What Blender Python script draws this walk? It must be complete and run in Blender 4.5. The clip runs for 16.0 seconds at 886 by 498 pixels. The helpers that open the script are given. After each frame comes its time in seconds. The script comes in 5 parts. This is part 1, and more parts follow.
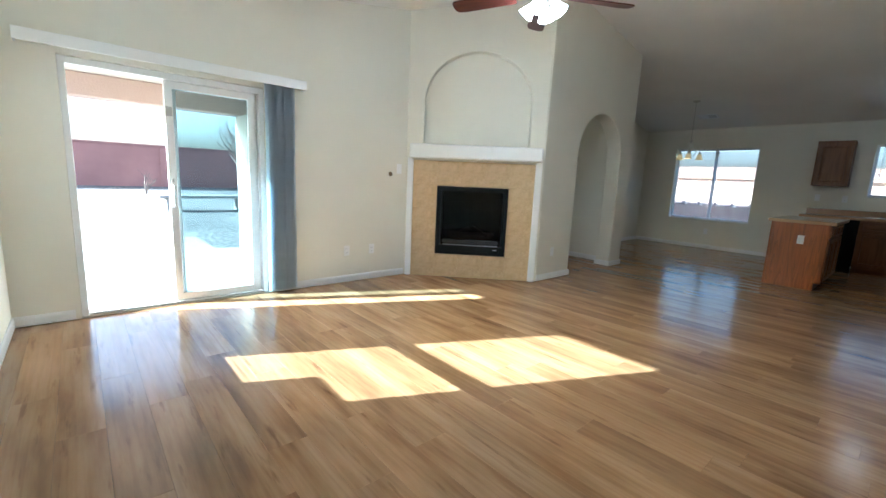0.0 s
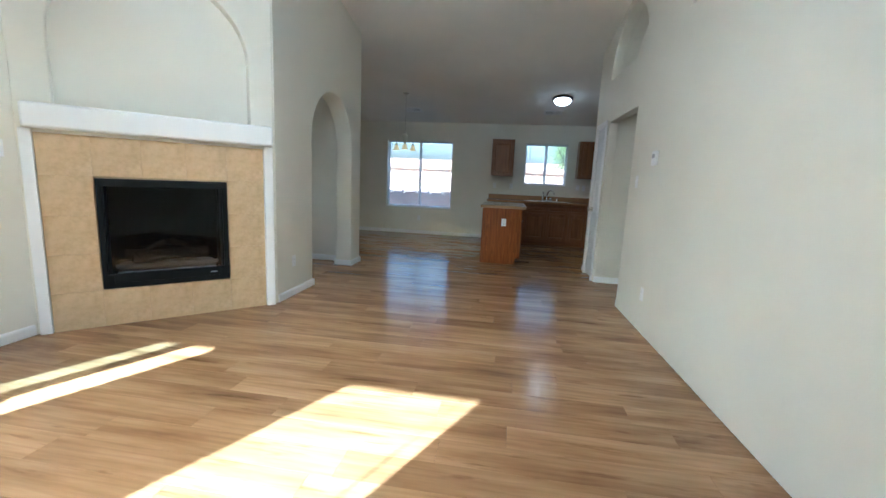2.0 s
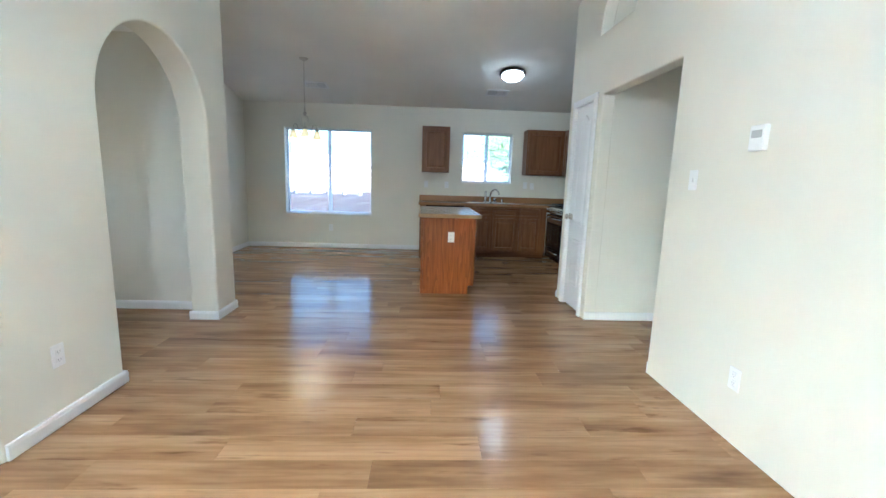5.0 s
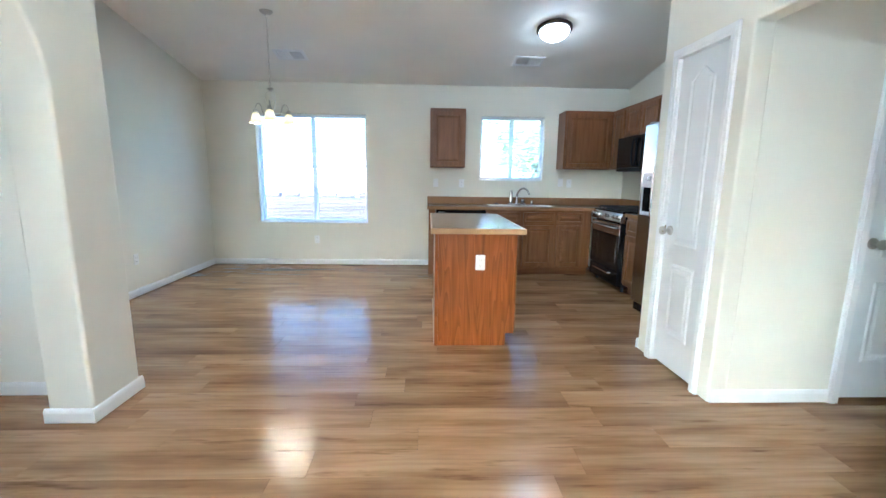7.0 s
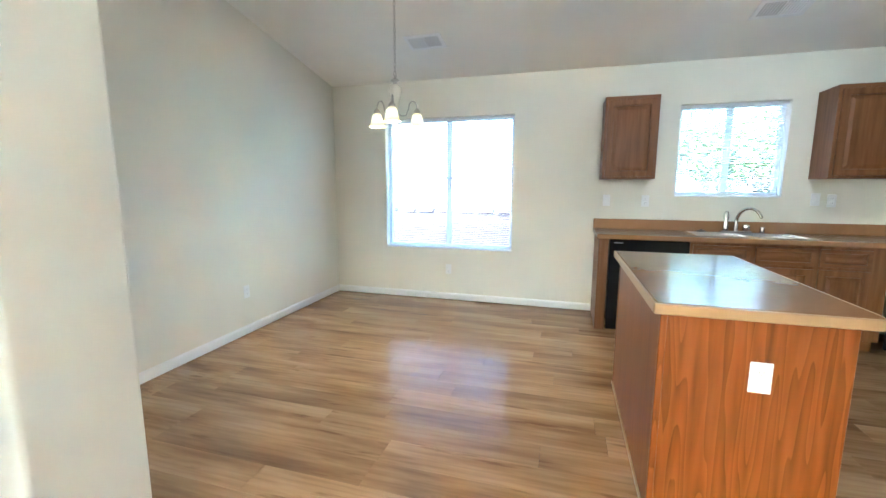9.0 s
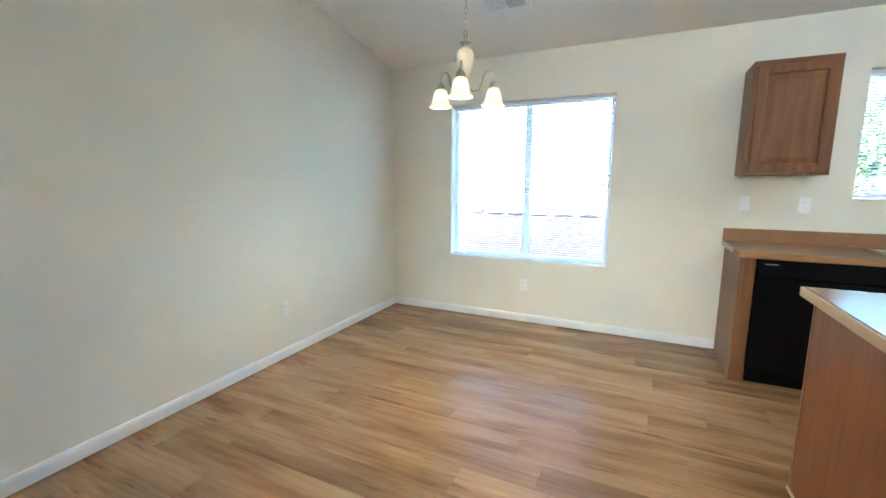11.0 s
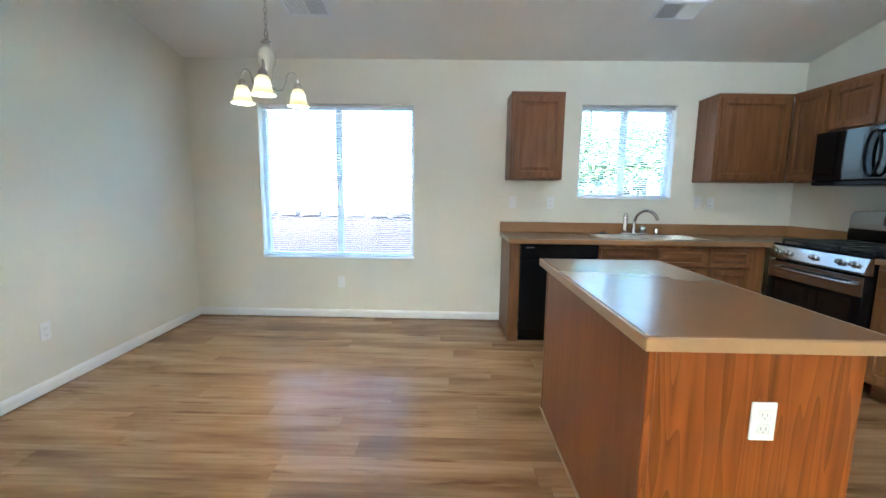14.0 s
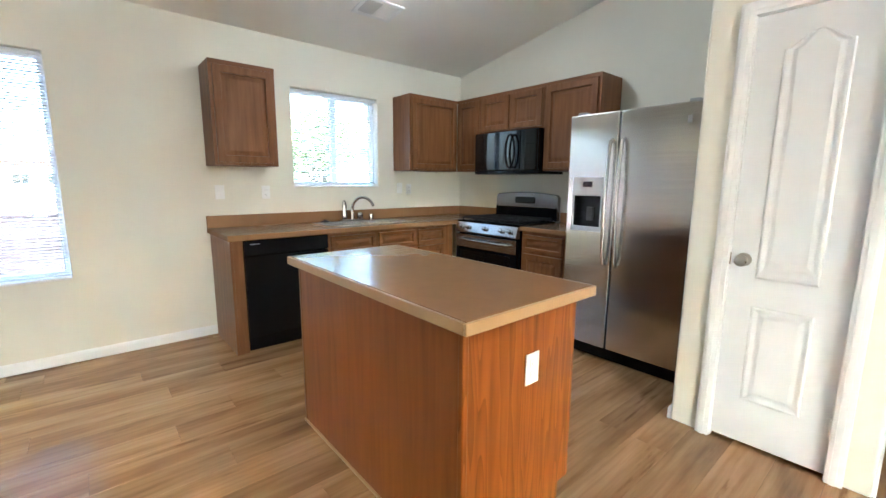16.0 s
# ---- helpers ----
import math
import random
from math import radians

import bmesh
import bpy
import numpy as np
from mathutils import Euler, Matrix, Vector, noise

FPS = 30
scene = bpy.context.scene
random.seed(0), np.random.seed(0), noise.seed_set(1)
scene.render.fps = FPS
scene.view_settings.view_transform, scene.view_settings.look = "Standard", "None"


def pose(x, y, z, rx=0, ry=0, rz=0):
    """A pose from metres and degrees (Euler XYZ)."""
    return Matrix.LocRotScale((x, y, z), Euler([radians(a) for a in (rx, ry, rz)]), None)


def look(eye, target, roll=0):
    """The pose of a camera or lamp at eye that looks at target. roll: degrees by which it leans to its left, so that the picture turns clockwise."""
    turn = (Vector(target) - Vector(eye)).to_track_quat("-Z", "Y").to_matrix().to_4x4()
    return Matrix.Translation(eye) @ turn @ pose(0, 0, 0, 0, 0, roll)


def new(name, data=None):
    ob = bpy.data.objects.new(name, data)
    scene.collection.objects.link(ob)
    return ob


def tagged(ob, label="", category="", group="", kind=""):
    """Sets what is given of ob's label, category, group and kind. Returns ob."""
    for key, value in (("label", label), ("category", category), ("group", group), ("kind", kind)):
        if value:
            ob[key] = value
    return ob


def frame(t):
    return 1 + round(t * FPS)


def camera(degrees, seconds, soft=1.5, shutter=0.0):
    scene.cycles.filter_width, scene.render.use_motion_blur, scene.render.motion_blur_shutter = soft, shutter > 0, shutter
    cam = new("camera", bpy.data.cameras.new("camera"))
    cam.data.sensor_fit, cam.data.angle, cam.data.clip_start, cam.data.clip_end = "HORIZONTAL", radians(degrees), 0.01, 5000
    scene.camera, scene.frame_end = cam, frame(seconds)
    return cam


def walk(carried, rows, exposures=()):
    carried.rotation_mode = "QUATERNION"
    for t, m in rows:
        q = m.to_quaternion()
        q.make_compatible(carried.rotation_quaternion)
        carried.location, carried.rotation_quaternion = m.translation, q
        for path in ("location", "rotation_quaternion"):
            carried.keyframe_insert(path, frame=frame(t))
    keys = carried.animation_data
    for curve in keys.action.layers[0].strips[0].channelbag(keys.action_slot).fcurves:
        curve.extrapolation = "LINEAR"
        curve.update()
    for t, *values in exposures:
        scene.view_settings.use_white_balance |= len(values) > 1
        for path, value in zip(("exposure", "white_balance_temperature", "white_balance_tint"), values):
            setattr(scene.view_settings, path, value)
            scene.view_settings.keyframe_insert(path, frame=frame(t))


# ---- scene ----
cam = camera(93.8, 16.0)
EXPOSURES = [(0.0, 3.43, 5150, -1), (1.0, 3.53, 5050, -1), (2.0, 3.73, 4950, -1), (3.0, 3.98, 4850, -1), (4.0, 4.36, 4850, -1), (7.0, 5.42, 4800, 0), (8.0, 5.52, 5000, -1), (9.0, 5.78, 5100, -2), (10.0, 5.76, 5150, -2), (12.5, 5.52, 5100, -2), (13.5, 5.4, 5000, -2), (14.5, 5.5, 5000, -2), (15.5, 5.46, 5200, -2), (16.0, 5.74, 5500, 2)]
FAN_TURN = 42
PATH = [
    (0, (0.245, 0.085, 1.235), (1.549, 1.564, 0.903), 2.6),
    (0.5, (0.339, 0.262, 1.27), (1.882, 1.495, 0.956), 2.1),
    (1, (0.459, 0.57, 1.269), (2.246, 1.412, 0.956), 2.1),
    (1.5, (0.687, 0.807, 1.248), (2.591, 1.326, 0.926), 2.4),
    (2, (0.938, 1.011, 1.247), (2.889, 1.309, 0.924), 2.6),
    (2.5, (1.166, 1.159, 1.258), (3.135, 1.319, 0.942), 2.9),
    (3, (1.438, 1.244, 1.246), (3.408, 1.342, 0.915), 2.6),
    (3.5, (1.758, 1.32, 1.256), (3.732, 1.34, 0.934), 2.6),
    (4, (2.089, 1.362, 1.261), (4.063, 1.306, 0.941), 2.6),
    (4.2, (2.236, 1.365, 1.276), (4.21, 1.295, 0.962), 2.5),
    (6.3, (3.869, 1.391, 1.274), (5.836, 1.276, 0.931), 0.9),
    (6.5, (4.027, 1.42, 1.251), (5.996, 1.299, 0.918), 0.9),
    (7, (4.42, 1.456, 1.268), (6.391, 1.385, 0.933), 0.8),
    (7.5, (4.785, 1.533, 1.286), (6.76, 1.547, 0.969), 0.7),
    (8, (5.125, 1.582, 1.293), (7.094, 1.776, 0.997), 0.7),
    (8.5, (5.466, 1.668, 1.311), (7.408, 2.043, 1.015), 0.5),
    (9, (5.765, 1.766, 1.325), (7.664, 2.324, 1.035), 0.2),
    (9.5, (6.083, 1.872, 1.333), (7.922, 2.603, 1.044), -0.1),
    (10, (6.315, 1.990, 1.338), (8.123, 2.800, 1.062), -0.1),
    (10.2, (6.405, 2.030, 1.338), (8.19, 2.870, 1.050), 0.1),
    (12.3, (6.540, 2.105, 1.307), (8.33, 2.937, 0.985), 0.6),
    (12.5, (6.483, 2.071, 1.303), (8.284, 2.878, 0.978), 0.4),
    (13, (6.372, 2.017, 1.291), (8.228, 2.687, 0.969), 0.6),
    (13.5, (6.301, 2.014, 1.277), (8.227, 2.464, 0.981), 0.8),
    (14, (6.310, 1.970, 1.290), (8.291, 2.003, 1.021), 0.8),
    (14.5, (6.314, 1.982, 1.286), (8.266, 1.639, 1.014), 0.7),
    (15, (6.291, 2.04, 1.272), (8.144, 1.337, 1.002), 0.7),
    (15.5, (6.413, 2.112, 1.300), (8.081, 1.053, 0.987), 0.4),
    (16, (6.594, 2.208, 1.302), (8.093, 0.923, 0.984), 0.4),
]
walk(cam, [(t, look(eye, target, roll)) for t, eye, target, roll in PATH], exposures=EXPOSURES)

# ---- world and sun ----
SUN_WAY = Vector((1.0, -0.475, -0.62)).normalized()
world = bpy.data.worlds.new("world")
world.use_nodes = True
scene.world = world
wn = world.node_tree.nodes
sky = wn.new("ShaderNodeTexSky")
sky.sky_type = "NISHITA"
sky.sun_disc = False
sky.sun_elevation = radians(29.2)
sky.sun_rotation = radians(-64.6)
sky.air_density = 0.8
sky.dust_density = 6.0
sky.ozone_density = 0.6
wn["Background"].inputs["Strength"].default_value = 0.12
world.node_tree.links.new(sky.outputs["Color"], wn["Background"].inputs["Color"])
sun = new("sun", bpy.data.lights.new("sun", "SUN"))
sun.data.energy = 5.0
sun.data.angle = radians(0.5)
sun.data.color = (1.0, 0.985, 0.965)
sun.matrix_world = look((-20, 10, 12), Vector((-20, 10, 12)) + SUN_WAY)


# ---- materials ----
def material(name):
    m = bpy.data.materials.new(name)
    m.use_nodes = True
    nt = m.node_tree
    return m, nt, nt.nodes["Principled BSDF"]


def node(nt, kind, **values):
    n = nt.nodes.new(kind)
    for k, v in values.items():
        key = k.replace("_", " ")
        if key in n.inputs:
            n.inputs[key].default_value = v
    return n


def ramp(nt, fac, stops):
    r = nt.nodes.new("ShaderNodeValToRGB")
    el = r.color_ramp.elements
    while len(el) < len(stops):
        el.new(0.5)
    for e, (p, c) in zip(el, stops):
        e.position, e.color = p, (*c, 1)
    nt.links.new(fac, r.inputs["Fac"])
    return r.outputs["Color"]


def mixed(nt, fac, a, b, mode="MIX"):
    n = nt.nodes.new("ShaderNodeMix")
    n.data_type, n.blend_type = "RGBA", mode
    for val, key in ((fac, "Factor"), (a, "A"), (b, "B")):
        sock = [i for i in n.inputs if i.name == key and (i.type == "RGBA" or key == "Factor" and i.type == "VALUE")][0]
        if isinstance(val, (int, float)):
            sock.default_value = val
        elif isinstance(val, tuple):
            sock.default_value = (*val, 1)
        else:
            nt.links.new(val, sock)
    return [o for o in n.outputs if o.type == "RGBA"][0]


def coords(nt, scale=(1, 1, 1), rot=(0, 0, 0)):
    tc = nt.nodes.new("ShaderNodeTexCoord")
    mp = nt.nodes.new("ShaderNodeMapping")
    mp.inputs["Scale"].default_value = scale
    mp.inputs["Rotation"].default_value = [radians(a) for a in rot]
    nt.links.new(tc.outputs["Object"], mp.inputs["Vector"])
    return mp.outputs["Vector"]


def noise_tex(nt, vec, scale, detail=4.0, rough=0.55):
    n = node(nt, "ShaderNodeTexNoise", Scale=scale, Detail=detail, Roughness=rough)
    nt.links.new(vec, n.inputs["Vector"])
    return n.outputs["Fac"]


def bump(nt, bsdf, height, strength, distance):
    b = node(nt, "ShaderNodeBump", Strength=strength, Distance=distance)
    nt.links.new(height, b.inputs["Height"])
    nt.links.new(b.outputs["Normal"], bsdf.inputs["Normal"])


def painted(name, colour, rough=0.6, grain=90.0, relief=0.25, depth=0.004, vary=0.05):
    """Paint over a fine relief, with broad faint unevenness."""
    m, nt, b = material(name)
    v = coords(nt)
    broad = noise_tex(nt, v, 0.9, 3)
    lo = tuple(c * (1 - vary) for c in colour)
    hi = tuple(min(1, c * (1 + vary)) for c in colour)
    nt.links.new(ramp(nt, broad, [(0.3, lo), (0.7, hi)]), b.inputs["Base Color"])
    b.inputs["Roughness"].default_value = rough
    bump(nt, b, noise_tex(nt, v, grain, 3), relief, depth)
    return m


def plain(name, colour, rough=0.4, metal=0.0, coat=0.0, emit=None, power=0.0):
    m, nt, b = material(name)
    v = coords(nt)
    n = noise_tex(nt, v, 14, 4)
    lo, hi = tuple(c * 0.97 for c in colour), tuple(min(1, c * 1.03) for c in colour)
    nt.links.new(ramp(nt, n, [(0.3, lo), (0.7, hi)]), b.inputs["Base Color"])
    mr = node(nt, "ShaderNodeMapRange")
    mr.inputs["To Min"].default_value, mr.inputs["To Max"].default_value = max(0.02, rough * 0.95), min(1, rough * 1.05)
    nt.links.new(noise_tex(nt, v, 30, 3), mr.inputs["Value"])
    nt.links.new(mr.outputs["Result"], b.inputs["Roughness"])
    b.inputs["Metallic"].default_value = metal
    b.inputs["Coat Weight"].default_value = coat
    if emit:
        b.inputs["Emission Color"].default_value = (*emit, 1)
        b.inputs["Emission Strength"].default_value = power
    return m


def wood(name, dark, mid, light, along="z", rough=0.40, figure=1.0, coat=0.06):
    """Oak-like grain: long fibres, cathedral figure and pores."""
    m, nt, b = material(name)
    sc = {"x": (0.5, 7, 7), "y": (7, 0.5, 7), "z": (7, 7, 0.5)}[along]
    info = nt.nodes.new("ShaderNodeObjectInfo")
    v = coords(nt, sc)
    add = nt.nodes.new("ShaderNodeVectorMath")
    add.operation = "ADD"
    nt.links.new(v, add.inputs[0])
    mul = nt.nodes.new("ShaderNodeVectorMath")
    mul.operation = "SCALE"
    mul.inputs["Scale"].default_value = 37.0
    comb = nt.nodes.new("ShaderNodeCombineXYZ")
    for k in "XYZ":
        nt.links.new(info.outputs["Random"], comb.inputs[k])
    nt.links.new(comb.outputs["Vector"], mul.inputs[0])
    nt.links.new(mul.outputs["Vector"], add.inputs[1])
    v = add.outputs["Vector"]
    contour = nt.nodes.new("ShaderNodeMath")
    contour.operation = "MULTIPLY"
    contour.inputs[1].default_value = 3.5 * figure ** 1.6
    nt.links.new(noise_tex(nt, v, 0.55 * figure ** 1.5, 2, 0.45), contour.inputs[0])
    fold = nt.nodes.new("ShaderNodeMath")
    fold.operation = "FRACT"
    nt.links.new(contour.outputs[0], fold.inputs[0])
    fib = noise_tex(nt, v, 4.5, 5, 0.5)
    base = ramp(nt, fib, [(0.25, dark), (0.5, mid), (0.78, light)])
    ring = ramp(nt, fold.outputs[0], [(0.0, light), (0.55, mid), (0.86, tuple(c * 0.62 for c in mid)), (0.97, tuple(c * 0.42 for c in mid)), (1.0, light)])
    nt.links.new(mixed(nt, 0.10 if figure < 1.5 else 0.45, base, ring), b.inputs["Base Color"])
    b.inputs["Roughness"].default_value = rough
    b.inputs["Specular IOR Level"].default_value = 0.28
    b.inputs["Coat Weight"].default_value = coat
    b.inputs["Coat Roughness"].default_value = 0.25
    bump(nt, b, fib, 0.06, 0.002)
    return m


def floor_material():
    m, nt, b = material("vinyl_plank")
    info = nt.nodes.new("ShaderNodeObjectInfo")
    geo = nt.nodes.new("ShaderNodeNewGeometry")
    both = nt.nodes.new("ShaderNodeMath")
    both.operation = "ADD"
    nt.links.new(info.outputs["Random"], both.inputs[0])
    nt.links.new(geo.outputs["Random Per Island"], both.inputs[1])
    frac = nt.nodes.new("ShaderNodeMath")
    frac.operation = "FRACT"
    nt.links.new(both.outputs[0], frac.inputs[0])
    rnd = frac.outputs[0]
    tc = nt.nodes.new("ShaderNodeTexCoord")
    comb = nt.nodes.new("ShaderNodeCombineXYZ")
    for k in "XYZ":
        nt.links.new(rnd, comb.inputs[k])
    mul = nt.nodes.new("ShaderNodeVectorMath")
    mul.operation = "SCALE"
    mul.inputs["Scale"].default_value = 53.0
    nt.links.new(comb.outputs["Vector"], mul.inputs[0])
    add = nt.nodes.new("ShaderNodeVectorMath")
    add.operation = "ADD"
    nt.links.new(tc.outputs["Object"], add.inputs[0])
    nt.links.new(mul.outputs["Vector"], add.inputs[1])

    def mapped(scale):
        mp = nt.nodes.new("ShaderNodeMapping")
        mp.inputs["Scale"].default_value = scale
        nt.links.new(add.outputs["Vector"], mp.inputs["Vector"])
        return mp.outputs["Vector"]

    streak = noise_tex(nt, mapped((7, 1.0, 1)), 1.0, 4, 0.55)
    fibre = noise_tex(nt, mapped((70, 2.6, 1)), 1.0, 5, 0.65)
    wave = node(nt, "ShaderNodeTexWave", Scale=2.2, Distortion=6.5, Detail=3.0, Detail_Scale=1.4)
    wave.bands_direction = "X"
    nt.links.new(mapped((3.5, 0.35, 1)), wave.inputs["Vector"])
    base = ramp(nt, streak, [(0.2, FLOOR[0]), (0.40, FLOOR[1]), (0.58, FLOOR[2]), (0.82, FLOOR[3])])
    tone = ramp(nt, rnd, [(0.0, (0.86, 0.85, 0.84)), (0.5, (1.0, 0.99, 0.98)), (1.0, (1.10, 1.09, 1.07))])
    col = mixed(nt, 1.0, base, tone, "MULTIPLY")
    fine = ramp(nt, fibre, [(0.25, (0.78, 0.75, 0.71)), (0.6, (1.05, 1.04, 1.03))])
    col = mixed(nt, 0.42, col, fine, "MULTIPLY")
    fig = ramp(nt, wave.outputs["Fac"], [(0.0, (0.80, 0.77, 0.73)), (0.5, (1.0, 1.0, 1.0))])
    col = mixed(nt, 0.4, col, fig, "MULTIPLY")
    mark = ramp(nt, noise_tex(nt, mapped((17, 1.9, 1)), 1.0, 4, 0.6), [(0.60, (1, 1, 1)), (0.71, (0.46, 0.38, 0.31))])
    col = mixed(nt, 0.75, col, mark, "MULTIPLY")
    nt.links.new(col, b.inputs["Base Color"])
    mr = node(nt, "ShaderNodeMapRange")
    mr.inputs["To Min"].default_value, mr.inputs["To Max"].default_value = 0.15, 0.22
    nt.links.new(fibre, mr.inputs["Value"])
    nt.links.new(mr.outputs["Result"], b.inputs["Roughness"])
    b.inputs["Specular IOR Level"].default_value = 0.45
    bump(nt, b, fibre, 0.10, 0.0015)
    return m


def glass_pane(name, tint, gloss=0.08):
    m = bpy.data.materials.new(name)
    m.use_nodes = True
    nt = m.node_tree
    nt.nodes.remove(nt.nodes["Principled BSDF"])
    tr = nt.nodes.new("ShaderNodeBsdfTransparent")
    tr.inputs["Color"].default_value = (*tint, 1)
    gl = nt.nodes.new("ShaderNodeBsdfGlossy")
    gl.inputs["Roughness"].default_value = 0.02
    mx = nt.nodes.new("ShaderNodeMixShader")
    mx.inputs["Fac"].default_value = gloss
    nt.links.new(tr.outputs[0], mx.inputs[1])
    nt.links.new(gl.outputs[0], mx.inputs[2])
    nt.links.new(mx.outputs[0], nt.nodes["Material Output"].inputs["Surface"])
    return m


def see_through(name, colour, share):
    """Thin vinyl that lets part of the daylight through."""
    m, nt, b = material(name)
    v = coords(nt)
    lo, hi = tuple(c * 0.95 for c in colour), tuple(min(1, c * 1.04) for c in colour)
    tone = ramp(nt, noise_tex(nt, v, 9, 3), [(0.3, lo), (0.7, hi)])
    nt.links.new(tone, b.inputs["Base Color"])
    b.inputs["Roughness"].default_value = 0.45
    tr = nt.nodes.new("ShaderNodeBsdfTranslucent")
    nt.links.new(tone, tr.inputs["Color"])
    mx = nt.nodes.new("ShaderNodeMixShader")
    mx.inputs["Fac"].default_value = share
    nt.links.new(b.outputs[0], mx.inputs[1])
    nt.links.new(tr.outputs[0], mx.inputs[2])
    nt.links.new(mx.outputs[0], nt.nodes["Material Output"].inputs["Surface"])
    return m


def lit_glass(name, colour, power):
    """Frosted glass with the bulb's glow in it."""
    m, nt, b = material(name)
    b.inputs["Base Color"].default_value = (0.9, 0.86, 0.78, 1)
    b.inputs["Roughness"].default_value = 0.3
    b.inputs["Emission Color"].default_value = (*colour, 1)
    b.inputs["Emission Strength"].default_value = power
    return m


def amber_glass(name, height, power):
    """Amber bell glass, brightest round the bulb behind it."""
    m, nt, b = material(name)
    b.inputs["Base Color"].default_value = (0.80, 0.62, 0.34, 1)
    b.inputs["Roughness"].default_value = 0.3
    sep = nt.nodes.new("ShaderNodeSeparateXYZ")
    nt.links.new(nt.nodes.new("ShaderNodeTexCoord").outputs["Object"], sep.inputs[0])
    off = nt.nodes.new("ShaderNodeMath")
    off.operation = "SUBTRACT"
    off.inputs[1].default_value = height
    nt.links.new(sep.outputs["Z"], off.inputs[0])
    far = nt.nodes.new("ShaderNodeMath")
    far.operation = "ABSOLUTE"
    nt.links.new(off.outputs[0], far.inputs[0])
    wide = nt.nodes.new("ShaderNodeMath")
    wide.operation = "MULTIPLY"
    wide.inputs[1].default_value = 18.0
    nt.links.new(far.outputs[0], wide.inputs[0])
    nt.links.new(ramp(nt, wide.outputs[0], [(0.0, (1.0, 0.84, 0.55)), (0.45, (0.9, 0.66, 0.30)), (0.9, (0.42, 0.27, 0.10))]), b.inputs["Emission Color"])
    b.inputs["Emission Strength"].default_value = power
    return m


def steel_material():
    m, nt, b = material("brushed_steel")
    v = coords(nt, (2, 2, 160))
    n = noise_tex(nt, v, 1.0, 3)
    nt.links.new(ramp(nt, n, [(0.3, (0.50, 0.49, 0.48)), (0.7, (0.60, 0.59, 0.575))]), b.inputs["Base Color"])
    b.inputs["Metallic"].default_value = 1.0
    b.inputs["Roughness"].default_value = 0.19
    b.inputs["Anisotropic"].default_value = 0.6
    bump(nt, b, n, 0.04, 0.0005)
    return m


def tile_material():
    m, nt, b = material("travertine_tile")
    v = coords(nt)
    n1 = noise_tex(nt, v, 5.0, 5, 0.6)
    n2 = noise_tex(nt, v, 26.0, 5, 0.65)
    base = ramp(nt, n1, [(0.25, (0.50, 0.345, 0.185)), (0.5, (0.60, 0.435, 0.25)), (0.8, (0.66, 0.50, 0.31))])
    fine = ramp(nt, n2, [(0.3, (0.85, 0.82, 0.78)), (0.6, (1.03, 1.03, 1.02))])
    nt.links.new(mixed(nt, 0.8, base, fine, "MULTIPLY"), b.inputs["Base Color"])
    b.inputs["Roughness"].default_value = 0.42
    bump(nt, b, n2, 0.15, 0.003)
    return m


def ground_material(name, a, b_, c, scale, relief):
    m, nt, b = material(name)
    v = coords(nt)
    vo = node(nt, "ShaderNodeTexVoronoi", Scale=scale)
    nt.links.new(v, vo.inputs["Vector"])
    n = noise_tex(nt, v, 0.6, 5)
    base = ramp(nt, n, [(0.3, a), (0.7, b_)])
    stones = ramp(nt, vo.outputs["Distance"], [(0.0, (1.2, 1.18, 1.15)), (0.62, (0.28, 0.27, 0.26))])
    nt.links.new(mixed(nt, 0.8, base, stones, "MULTIPLY"), b.inputs["Base Color"])
    b.inputs["Roughness"].default_value = 0.9
    bump(nt, b, vo.outputs["Distance"], relief, 0.03)
    return m


FLOOR = ((0.140, 0.069, 0.029), (0.285, 0.161, 0.074), (0.396, 0.238, 0.118), (0.490, 0.323, 0.178))
M_FLOOR = floor_material()
M_WALL = painted("wall_paint", (0.785, 0.757, 0.662), 0.62, 120.0, 0.22, 0.003, 0.03)
M_CEIL = painted("ceiling_paint", (0.88, 0.855, 0.795), 0.75, 60.0, 0.35, 0.005, 0.04)
M_TRIM = painted("white_trim", (0.84, 0.84, 0.835), 0.35, 40.0, 0.05, 0.001, 0.02)
M_DOOR = painted("white_door", (0.78, 0.79, 0.80), 0.38, 160.0, 0.06, 0.001, 0.02)
M_VINYL = plain("white_vinyl", (0.78, 0.78, 0.77), 0.35)
M_OAK = wood("stained_oak", (0.122, 0.047, 0.016), (0.182, 0.076, 0.028), (0.242, 0.109, 0.044))
M_OAK_X = wood("stained_oak_rail", (0.122, 0.047, 0.016), (0.182, 0.076, 0.028), (0.242, 0.109, 0.044), "x")
M_OAK_BOLD = wood("stained_oak_end", (0.110, 0.026, 0.004), (0.240, 0.064, 0.009), (0.320, 0.100, 0.018), "z", 0.32, 2.0)
M_OAK_BACK = wood("stained_oak_back", (0.160, 0.044, 0.008), (0.210, 0.061, 0.012), (0.252, 0.079, 0.016))
M_LAM = plain("laminate_top", (0.30, 0.165, 0.078), 0.20)
M_LAM_EDGE = plain("laminate_edge", (0.40, 0.245, 0.115), 0.3)
M_STEEL = steel_material()
M_CHROME = plain("chrome", (0.62, 0.62, 0.63), 0.07, 1.0)
# Steel with a darker colour, standing in for the dim surroundings it reflects.
M_STEEL_DIM = plain("steel_dim_reflection", (0.30, 0.30, 0.305), 0.24, 1.0)
M_NICKEL = plain("brushed_nickel", (0.50, 0.47, 0.42), 0.28, 1.0)
M_BLACK = plain("black_enamel", (0.006, 0.006, 0.007), 0.22)
